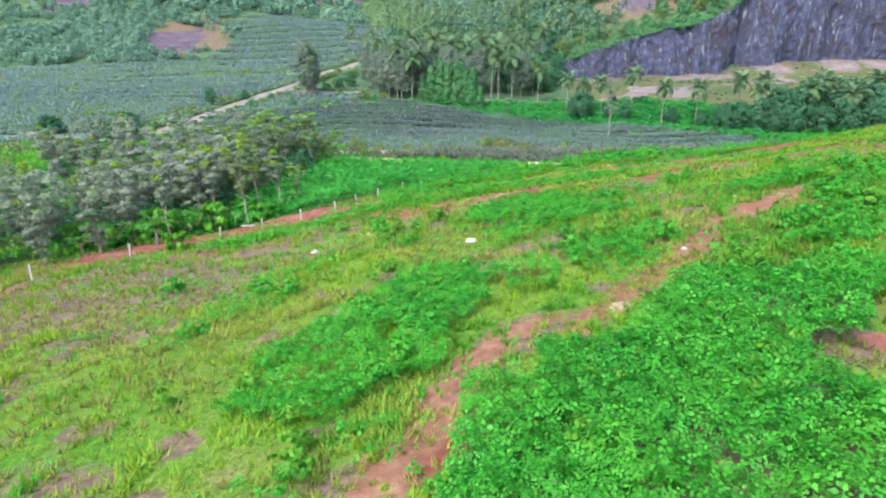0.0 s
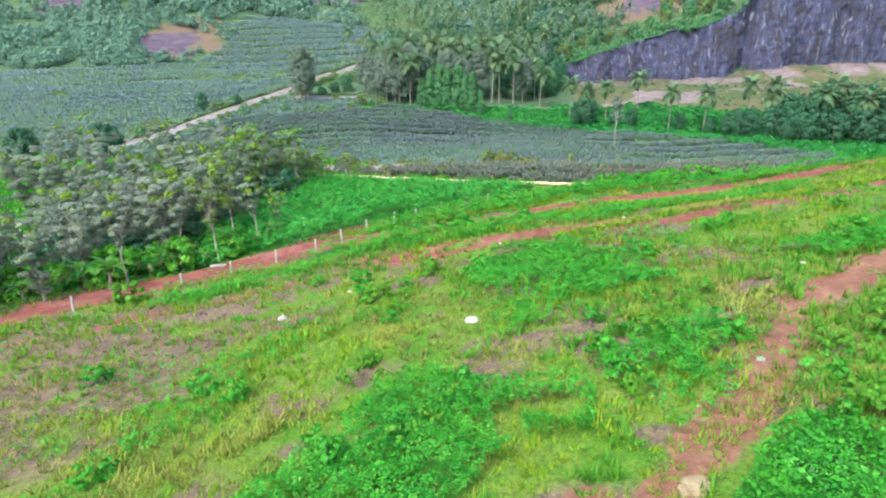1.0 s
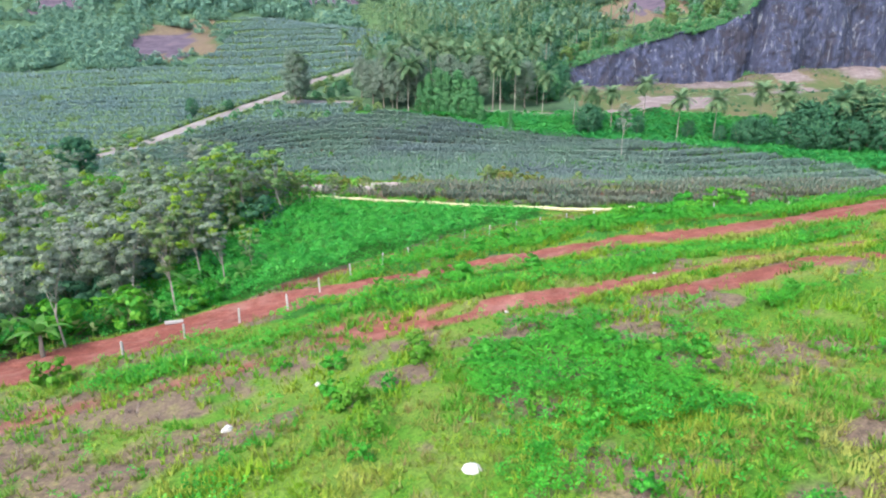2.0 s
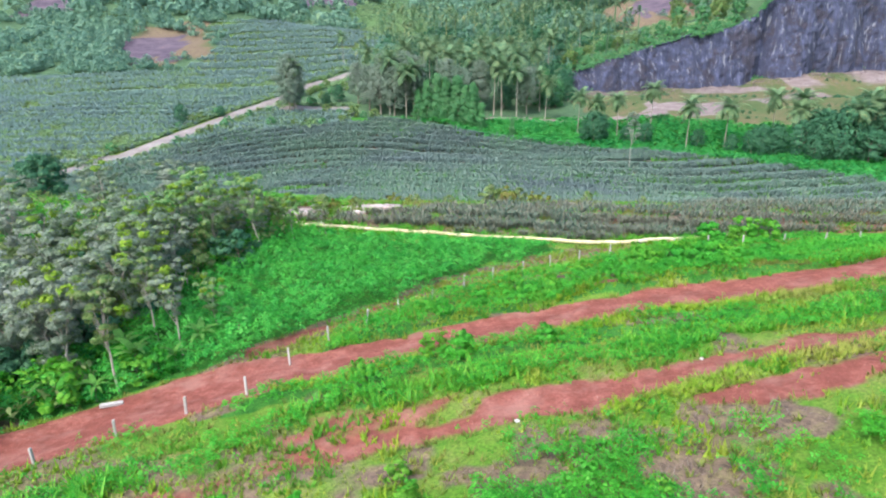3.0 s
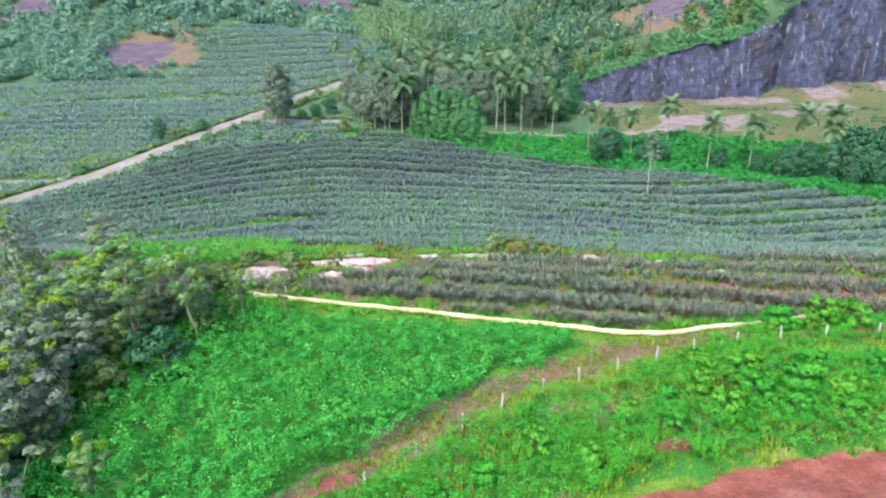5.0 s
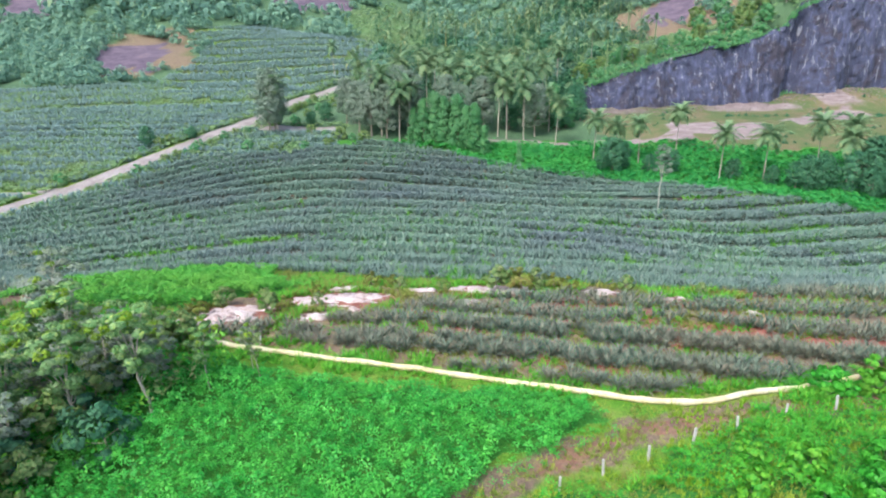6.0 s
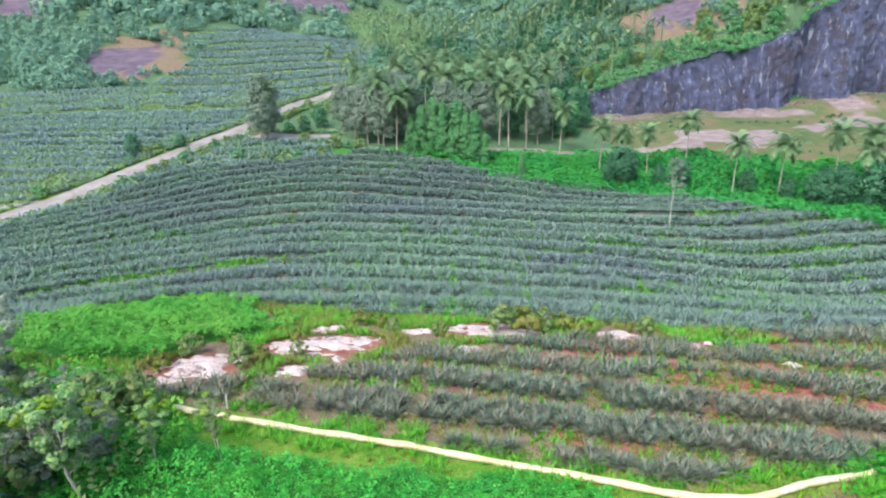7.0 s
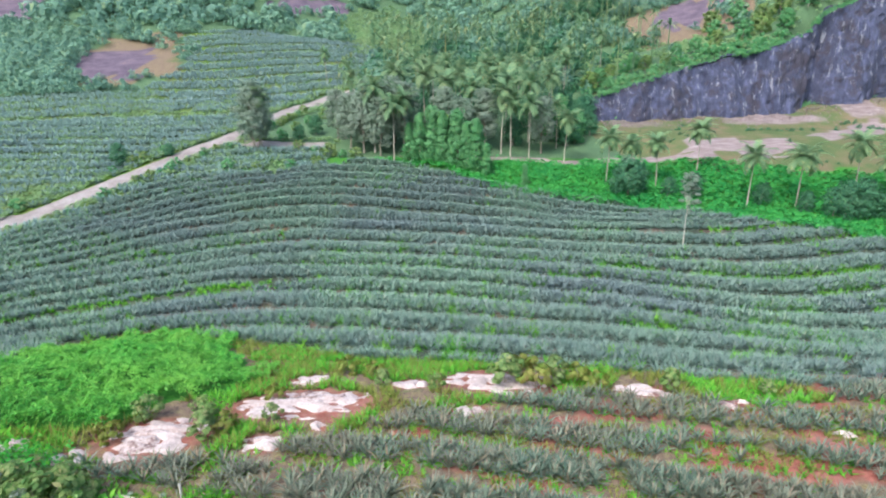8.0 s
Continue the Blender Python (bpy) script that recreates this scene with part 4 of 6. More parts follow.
# broad-leaved weeds standing among the grass in clumps
x, y = scattered(84000, (-32, 5, 40, 56), lambda x, y: open_slope(x, y) & (~inside(x, y, BROWN) | (rng.uniform(0, 1, len(x)) < .35)) & (clear_of_spots(x, y)) & ((soft_inside(x, y, WEEDS_MID, 1.2) | soft_inside(x, y, WEEDS_PATH, .8) | soft_inside(x, y, WEEDS_BANK, .8)) & (fuzz(x, y, 1.3, 60) > .25) | soft_inside(x, y, WEEDS_RIGHT, 1.2) & (fuzz(x, y, 1.3, 60) > .3) | soft_inside(x, y, WEEDS_LOW, .8) & (fuzz(x, y, 1.1, 60) > .35) | (fuzz(x, y, 4.2, 87) * .5 + fuzz(x, y, 1.1, 88) * .5 > 0.56 - .05 * ease(0, 8, x) * (y < 36))))
rank = fuzz(x, y, 2.9, 46) + .3 * rng.uniform(-1, 1, len(x)) > .52
rank |= soft_inside(x, y, WEEDS_MID, 1.0) & (fuzz(x, y, 1.4, 33) > .3)
pick = ~rank & (rng.uniform(0, 1, len(x)) < .55)
cx1, cy1 = scattered(62000, (1, 14, 27, 37), lambda x, y: (soft_inside(x, y, WEEDS_MID, 1.3) | soft_inside(x, y, WEEDS_PATH, .8) | soft_inside(x, y, WEEDS_RIGHT, 1.4) & (fuzz(x, y, 1.9, 40) > .42) | soft_inside(x, y, WEEDS_LOW, .8) & (fuzz(x, y, 1.5, 40) > .5)) & (worn(x, y) < .35) & clear_of_spots(x, y) & (.6 * fuzz(x, y, 1.7, 60) + .4 * fuzz(x, y, .6, 34) > .40))
stuff("weed_clumps", leaves_over(cx1, cy1, .75, 0.15, 0.6, SPRIG), VINE, "deep green leafy weeds matted over the open slope", "weeds")
stuff("slope_weeds", strewn(tuft_shape(9, 0.46, PY_RNG, 0.06, 1), np.stack([x[pick], y[pick], land(x[pick], y[pick])], 1), size=rng.uniform(.5, 1.2, pick.sum())), HERB, "low light green weeds in clumps among the grass", "weeds")
stuff("dark_weeds", leaves_over(x[rank], y[rank], 0.8, 0.16, 0.7, SPRIG), VINE, "deep green leafy weeds in clumps among the grass", "weeds")
x, y = scattered(60000, (-32, 5, 40, 60), lambda x, y: ~clear_of_spots(x, y) & (worn(x, y) < .5) & (rng.uniform(0, 1, len(x)) < .35))
stuff("dead_brush", strewn(tuft_shape(6, 0.42, PY_RNG, 0.025, 1), np.stack([x, y, land(x, y)], 1), size=rng.uniform(.5, 1.2, len(x))), DEAD, "withered grey-brown stalks on the bare spots", "dry brush")
x, y = scattered(26000, (-40, 8, 40, 74), lambda x, y: (fuzz(x, y, 3.4, 89) * .65 + .35 * fuzz(x, y, 9, 79) + .2 * ease(-3, -18, x) > 0.50) & (worn(x, y) < .5) & ~inside(x, y, CARPET) & ~inside(x, y, VINE_HILL))
dry_a = strewn(tuft_shape(6, 0.40, PY_RNG, 0.06, 1), np.stack([x, y, land(x, y)], 1), size=rng.uniform(.5, 1.2, len(x)))
x, y = scattered(17000, (-34, 76, 34, 108), lambda x, y: inside(x, y, KNOLL) & off_rocks(x, y) & ~soft_inside(x, y, GREEN_PATCH, .6) & (fuzz(x, y, 2.6, 90) > 0.3))
dry_b = strewn(tuft_shape(6, 0.8, PY_RNG, 0.10, 1), np.stack([x, y, land(x, y)], 1), size=rng.uniform(.5, 1.2, len(x)))
x, y = scattered(36000, (-30, 34, 40, 72), lambda x, y: (worn(x, y) > .12) & (worn(x, y) < .45) & (fuzz(x, y, 2.0, 74) > .35))
dry_c = strewn(tuft_shape(5, 0.36, PY_RNG, 0.07, 1), np.stack([x, y, land(x, y)], 1), size=rng.uniform(.5, 1.2, len(x)))
x, y = scattered(15000, (-12, 70, 60, 93), lambda x, y: is_field(x, y) & (fuzz(x, y, 2.4, 73) > .45))
dry_d = strewn(tuft_shape(5, 0.45, PY_RNG, 0.07, 1), np.stack([x, y, land(x, y)], 1), size=rng.uniform(.5, 1.2, len(x)))
def south_of(x, y, line, near, far):
    """A strip along the lower side of a track."""
    d = along(x, y, line)
    return (d > near) & (d < far) & (y < np.interp(x, *zip(*line)))


x, y = scattered(22000, (-7, 34, 34, 54), lambda x, y: (south_of(x, y, TRACK_MAIN, 1.7, 2.7) & (fuzz(x, y, 4.5, 49) > .2) | south_of(x, y, TRACK_MID, .9, 1.9) & (x > 6) & (fuzz(x, y, 3.5, 49) > .2)) & (worn(x, y) < .45))
dry_e = strewn(tuft_shape(6, 0.5, PY_RNG, 0.06, 1), np.stack([x, y, land(x, y)], 1), size=rng.uniform(.6, 1.15, len(x)))
stuff("verge_grass", dry_e, GRASS, "taller yellow-green grass along the edges of the red tracks", "grass")
stuff("tall_dry_grass", joined(dry_a, dry_b, dry_c, dry_d), STRAW, "tall yellowing grass in loose tufts", "grass")


x, y = scattered(20000, (-18, 36, 45, 75), lambda x, y: (soft_inside(x, y, WEEDS_EAST, .9) & (fuzz(x, y, 2.4, 77) > .58) | (along(x, y, BAND_LOW) < 1.0) & (fuzz(x, y, 2.4, 77) > .5)) & (worn(x, y) < .3))
x2, y2 = scattered(24000, (-34, 70, 34, 110), lambda x, y: (inside(x, y, KNOLL) & off_rocks(x, y) & ~soft_inside(x, y, GREEN_PATCH, .6) & (fuzz(x, y, 3.1, 63) > .46 - .24 * ease(90, 95, y + .2 * x))) | ((along(x, y, PIPE_LINE) < 1.6) & (fuzz(x, y, 1.3, 62) > .35)))
x, y = np.concatenate([x, x2]), np.concatenate([y, y2])
stuff("tall_weeds", strewn(tuft_shape(7, 0.9, PY_RNG, 0.09, 1), np.stack([x, y, land(x, y)], 1), size=rng.uniform(.5, 1.2, len(x))), FERN, "tall upright green weeds above the red track", "weeds")
x, y = scattered(70000, (-95, 108, -20, 250), lambda x, y: (along(x, y, ROAD) > 2.9) & (along(x, y, ROAD) < 4.0 + 3.2 * fuzz(x, y, 9, 76)) | (along(x, y, ROAD_SIDE) > 2.0) & (along(x, y, ROAD_SIDE) < 3.4) & (x > -48) & (y > 195.4))
stuff("verge", leaves_over(x, y, 1.3, 0.55, 0.6, LOW_SPRIG), HAZED_LEAF, "light green weeds along the verges of the farm road", "weeds")


x, y = scattered(22000, (-26, 8, 40, 70), lambda x, y: worn(x, y) > .55)
z = land(x, y)
stuff("clods", strewn(PEBBLE, np.stack([x, y, z - .01], 1), size=rng.uniform(.02, .09, len(x)) * rng.uniform(.4, 1.2, len(x))), CLOD, "crumbled red earth and pebbles strewn over the tracks", "soil")


# ---- pineapple rows ----
px, py = [], []
for r in range(len(ROW_GAPS) - 1):
    g0, g1 = ROW_GAPS[r], ROW_GAPS[r + 1]
    far_row = g0 > 95
    for at in ((.26, .38, .50, .62, .74, .85) if far_row else (.28, .43, .58, .74)):
        xs = np.arange(-88, 92, 0.80 if far_row else 0.72)
        xx = xs + rng.uniform(-.25, .25, len(xs))
        c = g0 + (g1 - g0) * (at + .07 * (fuzz(xx, xx * 0 + r * 7, 9, 31) - .5))
        yy = c + row_bend(xx, c + row_bend(xx, c)) + rng.uniform(-.2, .2, len(xs))
        ok = is_field(xx, yy) & off_rocks(xx, yy) & (worn(xx, yy) < .5) & (along(xx, yy, FIELD_LANE) > 1.3 + .8 * fuzz(xx, yy, 4, 69)) & (fuzz(xx, yy, 2.2, 92) > 0.05 + .14 * (yy < 97)) & (rng.uniform(0, 1, len(xs)) < 0.95)
        px.append(xx[ok])
        py.append(yy[ok])
px, py = np.concatenate(px), np.concatenate(py)
near_row = (py < 90) & (px > -9) & (px < 30)
pick = np.where(near_row)[0]
pick = pick[np.argsort(py[pick] + 0.25 * np.abs(px[pick] - 8))][:300]
chosen = np.zeros(len(px), bool)
chosen[pick] = True
plants = [mesh_of("pineapple_plant", *pineapple_shape(30, 3, PY_RNG), KNOLL_PINE) for _ in range(3)]
for i in pick:
    ob = new("pineapple_plant", plants[i % 3])
    s = rng.uniform(.9, 1.3)
    ob.matrix_basis = pose(px[i], py[i], float(land(px[i], py[i])) - .03, rng.uniform(-7, 7), rng.uniform(-7, 7), rng.uniform(0, 360)) @ Matrix.Scale(s, 4)
    tagged(ob, "grey-green spiky pineapple plant in a planted row", "pineapple plant", "pineapple rows")
rest = ~chosen
front = rest & (py < 91)
close = rest & (py >= 91) & (py < 112)
wide = rest & (py >= 112)
f0 = strewn(pineapple_shape(15, 3, PY_RNG), np.stack([px[front], py[front], land(px[front], py[front]) - .03], 1), size=rng.uniform(.85, 1.3, front.sum()))
stuff("knoll_rows", f0, KNOLL_PINE, "ragged rows of brownish-green pineapple plants on the knoll", "pineapple plants")
f1 = strewn(spiky_shape(26, .12, PY_RNG), np.stack([px[close], py[close], land(px[close], py[close]) - .03], 1), size=rng.uniform(.95, 1.3, close.sum()))
f2 = strewn(spiky_shape(17, .19, PY_RNG), np.stack([px[wide], py[wide], land(px[wide], py[wide]) - .03], 1), size=rng.uniform(1.0, 1.35, wide.sum()))
stuff("pineapple_rows", joined(f1, f2), PINE, "long curving rows of grey-green pineapple plants", "pineapple plants")
x, y = scattered(26000, (-80, 72, 92, 184), lambda x, y: is_field(x, y) & (fuzz(x, y, 5, 93) * .6 + .4 * fuzz(x, y, 22, 75) > 0.54))
x2, y2 = scattered(8000, (-20, 70, 60, 97), lambda x, y: is_field(x, y) & (fuzz(x, y, 2.6, 59) > .5))
x4, y4 = scattered(15000, (-10, 93, 75, 132), lambda x, y: is_field(x, y) & (fuzz(x, y, 3.4, 48) > .66 - .12 * ease(0, 30, x)))
x2, y2 = np.concatenate([x2, x4]), np.concatenate([y2, y4])
x3, y3 = scattered(1500, (-50, 108, -10, 128), lambda x, y: (along(x, y, FIELD_LANE) < 1.6) & (fuzz(x, y, 3, 70) > .35))
x2, y2 = np.concatenate([x2, x3]), np.concatenate([y2, y3])
x, y = np.concatenate([x, x2]), np.concatenate([y, y2])
stuff("field_weeds", strewn(tuft_shape(6, .8, PY_RNG, .16, 1), np.stack([x, y, land(x, y)], 1), size=rng.uniform(.5, 1.2, len(x)) * np.where(y > 97, 1.25, .7)), HERB, "green weeds sprouting between the pineapple rows", "weeds")

# terraces across the road, their leaves coloured pale blue-grey for haze
px, py = [], []
y0, row = 116.0, 0
while y0 < 336:
    pitch = 5.0 if y0 < 215 else 10.5
    y0 += pitch
    row += 1
    for off in ((-.17, 0, .17) if y0 < 215 else (-.27, -.09, .09, .27)):
        xs = np.arange(-190, -20, 1.15)
        yy = y0 + off * pitch + 0.10 * (xs + 80) - .0016 * (xs + 60) ** 2 * (y0 > 215) + 3.5 * (fuzz(xs, xs * 0 + row // 3, 34, 94) - .5) + rng.uniform(-.3, .3, len(xs))
        ok = is_terraces(xs, yy) & (fuzz(xs, yy, 7, 95) > 0.14)
        px.append(xs[ok] + rng.uniform(-.4, .4, ok.sum()))
        py.append(yy[ok])
px, py = np.concatenate(px), np.concatenate(py)
stuff("terrace_rows", strewn(spiky_shape(11, .36, PY_RNG), np.stack([px, py, land(px, py) - .03], 1), size=rng.uniform(1.2, 1.8, len(px))), HAZED_PINE, "rows of grey-green pineapples over the far slope", "pineapple plants")
x, y = scattered(60000, (-150, 118, -20, 250), lambda x, y: is_terraces(x, y) & (fuzz(x, y, 12, 96) * .6 + .4 * fuzz(x, y, 4, 37) > 0.36 + 0.0010 * (y - 150)))
x2, y2 = scattered(9000, (-125, 145, -66, 192), lambda x, y: inside(x, y, [(-122, 160), (-100, 150), (-82, 150), (-70, 170), (-78, 186), (-108, 182)]) & (along(x, y, ROAD) > 3) & (fuzz(x, y, 6, 58) > .42))
x, y = np.concatenate([x, x2]), np.concatenate([y, y2])
stuff("terrace_weeds", leaves_over(x, y, 1.0, 0.5, 0.6, LOW_SPRIG), HAZED_LEAF, "green weeds between the far rows", "weeds")


# ---- trees ----
def crown_leaves(centres, radii, each, leaf, size, r, hang=0.5, flat=.6):
    """Leaves in loose clumps round the centres."""
    pts, ways = [], []
    for (cx, cy, cz), rad in zip(centres, radii):
        n = int(each * r.uniform(.7, 1.3))
        d = rng.normal(0, 1, (n, 3))
        d /= np.linalg.norm(d, axis=1)[:, None]
        ways.append(d + rng.normal(0, .3, (n, 3)) + np.array([(0, 0, .25)]))
        d = d * (rng.uniform(.35, 1, n) ** .6)[:, None] * rad
        d[:, 2] *= flat
        pts.append(np.array([(cx, cy, cz)]) + d)
    pts, ways = np.concatenate(pts), np.concatenate(ways)
    whole = pts - pts.mean(0) * np.array([(1, 1, .8)])
    ways = .55 * ways + .75 * whole / (np.linalg.norm(whole, axis=1)[:, None] + .05)
    steep = np.arctan2(np.hypot(ways[:, 0], ways[:, 1]), ways[:, 2])
    return strewn(leaf, pts, size=rng.uniform(size * .7, size * 1.3, len(pts)), lean=np.clip(steep * .85 + .15 * hang, 0, 1.9), way=np.arctan2(ways[:, 1], ways[:, 0]))


def tree_parts(name, height, trunk_r, clear, spread, clumps, each, leaf, size, seed, leaf_mat, bark=BARK, shape="round", lean=0.4, hang=0.8, flat=.6, clump=1.0, tilt=0.0, limbed=True):
    """One tree: an Empty with a trunk, limbs and a crown."""
    r = random.Random(seed)
    root = new(name)
    bend = [(r.uniform(-lean, lean) * t * height * .12, r.uniform(-lean, lean) * t * height * .12, t * height * .78 - .25) for t in (0, .25, .5, .75, 1)]
    bend[0] = (0, 0, -.3)
    bend = [(bx - tilt * bz, by, bz) for bx, by, bz in bend]
    part("trunk", mesh_of("trunk", *tube(bend, [trunk_r * 1.25, trunk_r, trunk_r * .85, trunk_r * .6, trunk_r * .3], 8), bark), root)
    centres, radii, limbs = [], [], []
    for i in range(clumps):
        t = i / max(1, clumps - 1)
        ang = i * 2.4 + r.uniform(-.5, .5)
        z = clear + (height - clear) * (t ** .85)
        if shape == "round":
            out = spread * math.sqrt(max(.05, 1 - (2 * t - .75) ** 2 / 1.6)) * r.uniform(.45, 1)
        elif shape == "column":
            out = spread * (1 - .75 * t) * r.uniform(.2, 1)
        else:
            out = spread * (.35 + .65 * t) * r.uniform(.3, 1)
        c = (out * math.cos(ang) - tilt * z, out * math.sin(ang), z + r.uniform(-.3, .3))
        centres.append(c)
        radii.append(spread * r.uniform(.20, .40) * clump)
        if i % max(1, clumps // 7) == 0:
            zz = min(max(clear * .75, z * .55), height * .74)
            at = [float(np.interp(zz, [b[2] for b in bend], [b[k] for b in bend])) for k in (0, 1)]
            limbs.append(tube([(at[0], at[1], zz), ((at[0] + c[0]) * .5, (at[1] + c[1]) * .5, z * .8), c], [trunk_r * .45, trunk_r * .3, trunk_r * .12], 5))
    for one in limbs if limbed else ():
        part("limb", mesh_of("limb", *one, bark), root)
    part("crown", mesh_of("crown", *crown_leaves(centres, radii, each, leaf, size, r, hang, flat), leaf_mat), root)
    return root


def planted(model, x, y, turn, size, label, category, group, sink=0.0):
    ob = copy_thing(model, pose(x, y, float(land(x, y)) - sink, 0, 0, turn) @ Matrix.Scale(size, 4))
    return tagged(ob, label, category, group)


def settle_first(model, x, y, turn, size, label, category, group):
    """Puts the first of a kind itself in its place."""
    model.matrix_basis = pose(x, y, float(land(x, y)), 0, 0, turn) @ Matrix.Scale(size, 4)
    return tagged(model, label, category, group)


def grove(models, spots, label, category, group, low=.85, high=1.15, spin=180):
    """Sets the trees of a kind at their spots: x, y and perhaps size."""
    first = set()
    r = random.Random(len(spots) * 3 + 1)
    made = []
    for i, (x, y, *s) in enumerate(spots):
        k = i % len(models)
        size = s[0] if s else r.uniform(low, high)
        made.append((k, x, y, r.uniform(-spin, spin), size))
    for k, x, y, turn, size in made:
        if k in first:
            planted(models[k], x, y, turn, size, label, category, group)
        else:
            first.add(k)
    for k in range(len(models)):
        for kk, x, y, turn, size in made:
            if kk == k:
                settle_first(models[k], x, y, turn, size, label, category, group)
                break


YOUNG = leaf_material("young_leaf", [(0.0, (0.16, 0.34, 0.03)), (1.0, (0.34, 0.48, 0.03))], (0.22, 0.36, 0.05), 0.4, 0.3)
green_rubber = [tree_parts("rubber_tree", 6.2, .075, 2.6, 2.0, 26, 84, LONG_LEAF, .25, 21 + i, RUBBER_GREEN, PALM_BARK, "vase", .5, .8, .42, .6, .16) for i in range(2)]
rubber = [tree_parts("rubber_tree", 6.0, .08, 1.1, 2.5, 40, 58, LONG_LEAF, .27, 11 + i, RUBBER, PALM_BARK, "vase", .7, .8, .4, .58, .08) for i in range(3)]
sparse = [tree_parts("rubber_tree", 5.6, .06, 2.7, 1.7, 18, 74, LONG_LEAF, .23, 15 + i, (RUBBER, OLIVE)[i], PALM_BARK, "vase", .6, .8, .4, .62, .12) for i in range(2)]
for model, count, lean in [(m, 2, .08) for m in rubber] + [(m, 6, .16) for m in green_rubber] + [(m, 2, .12) for m in sparse]:
    r = random.Random(model.name)
    tips = [(r.uniform(-1.5, 1.5) - lean * 5, r.uniform(-1.5, 1.5), r.uniform(4.2, 6.2)) for _ in range(count)]
    part("young_leaves", mesh_of("young_leaves", *crown_leaves(tips, [.38] * count, 60, LONG_LEAF, .24, r), YOUNG), model, "yellow-green young leaves")
RUBBER_AT = [(-24.2, 40.4), (-28.5, 42, 1.1), (-33, 41), (-27, 38.6, .8), (-37, 42.5, 1.1), (-19, 57.5), (-20.5, 49.5),
             (-24, 45), (-24, 54.5), (-20.8, 52.5), (-22.8, 50), (-18.8, 55), (-26.4, 52), (-21.6, 56), (-24.6, 58.2), (-20.4, 60), (-28, 56), (-18, 58, .85), (-22.6, 61.6), (-27, 60), (-25.5, 69.5), (-30, 65), (-29, 50), (-32, 56), (-34.5, 61.5), (-35, 68), (-30, 74), (-24, 76), (-19.4, 75, .62), (-38, 54), (-40, 63), (-39, 74), (-34, 80), (-28, 82), (-45, 69), (-44, 58), (-36, 47), (-31, 43.5), (-46, 80)]
RUBBER_AT += [(-17.5 - 2.6 * i + PY_RNG.uniform(-1.2, 1.2), 44.5 + 4.2 * j + .45 * (2.6 * i) * (j == 0) + PY_RNG.uniform(-1.6, 1.6), PY_RNG.uniform(.72, 1.0)) for i in range(1, 9) for j in range(0, 6) if (i + 2 * j) % 3 == 0 and not (j == 0 and i < 3)]
RUBBER_AT += [(-19.5, 64.5, .8), (-17.2, 69.8, .8), (-23.5, 67.6, .95), (-21.2, 69.4, .9), (-15.6, 71.6, .7), (-26, 64.6, 1.0), (-19.6, 72.4, .7)]
grove(rubber, RUBBER_AT, "young rubber tree with grey-green drooping leaves, some yellow", "tree", "young rubber trees", spin=35)

grove(sparse, [(-20.2, 42.8, 1.0), (-15.6, 46.5, 1.05), (-13.9, 50.3, .9), (-16.6, 53, 1.05), (-18.4, 47.6, 1.1), (-9.9, 72.6, .62), (-10.8, 74, .55), (-22, 58, 1.0), (-18.6, 61, .95)], "slim young rubber tree with a sparse grey-green crown", "tree", "young rubber trees", spin=35)
grove(green_rubber, [(-17.4, 66.7, 1.1), (-14.7, 68.4, 1.1), (-12.6, 71.3, .7), (-20.4, 66.4, 1.0), (-22.6, 64.5), (-20, 71.5, 1.1), (-12.8, 53, .6)], "young rubber tree with yellow-green leaves and a thin pale trunk", "tree", "young rubber trees", spin=35)

leafy = [tree_parts("leafy_shrub", 1.9, .04, .1, 1.3, 18, 60, LEAF, .24, 141 + i, FERN if i else VINE, shape="round", hang=1.0) for i in range(2)]
grove(leafy, [(x + PY_RNG.uniform(-.8, .8), 38.4 + .62 * (x + 24) + PY_RNG.uniform(3.0, 8.0), PY_RNG.uniform(.7, 1.3)) for x in np.arange(-36, -14, 1.2)], "leafy bright green shrub at the foot of the rubber trees", "shrub", "leafy shrubs under the trees")
grove(leafy, [(12.2, 58.5, .6), (14.6, 60.2, .7), (16.2, 58, .75), (17.6, 61.6, .7), (19.2, 59.2, .8), (14, 56, .6), (16.6, 55.4, .55), (19.6, 56.6, .6), (21.4, 62.2, .7), (15.6, 62.6, .6), (11.6, 55.6, .45), (5.4, 55.4, .5), (3, 53.2, .45), (7.2, 53.2, .5), (.8, 52.2, .4), (9.8, 57, .45), (24.6, 61.4, .6), (27.8, 71, .8), (24.2, 70.6, .75), (29.8, 70.8, .7), (1.5, 44.2, .45), (-2.6, 42.6, .4), (5.6, 45.2, .4)], "leafy bright green weed clump above the red track", "shrub", "weed clumps above the track")
small = [tree_parts("weed_clump", .7, .02, .03, .55, 12, 26, LEAF, .13, 171 + i, (VINE, HERB)[i], shape="round", hang=.9, limbed=False) for i in range(2)]
spots = []
while len(spots) < 150:
    wx, wy = PY_RNG.uniform(-12, 24), PY_RNG.uniform(9, 37)
    lush = any(inside(wx, wy, p) for p in (VINE_MID, VINE_HILL, WEEDS_MID, WEEDS_RIGHT, WEEDS_PATH, WEEDS_BANK))
    bare = any(abs(wx - sx) < .8 and -1.6 < wy - sy < .7 for sx, sy in ((1.3, 26), (5.1, 15.9), (8.6, 20.4)))
    if (lush or PY_RNG.random() < .12) and float(worn(wx, wy)) < .2 and not bare:
        spots.append((wx, wy, PY_RNG.uniform(.5, 1.0)))
grove(small, spots, "small leafy weed clump standing out of the slope's green cover", "weed", "weed clumps on the slope")
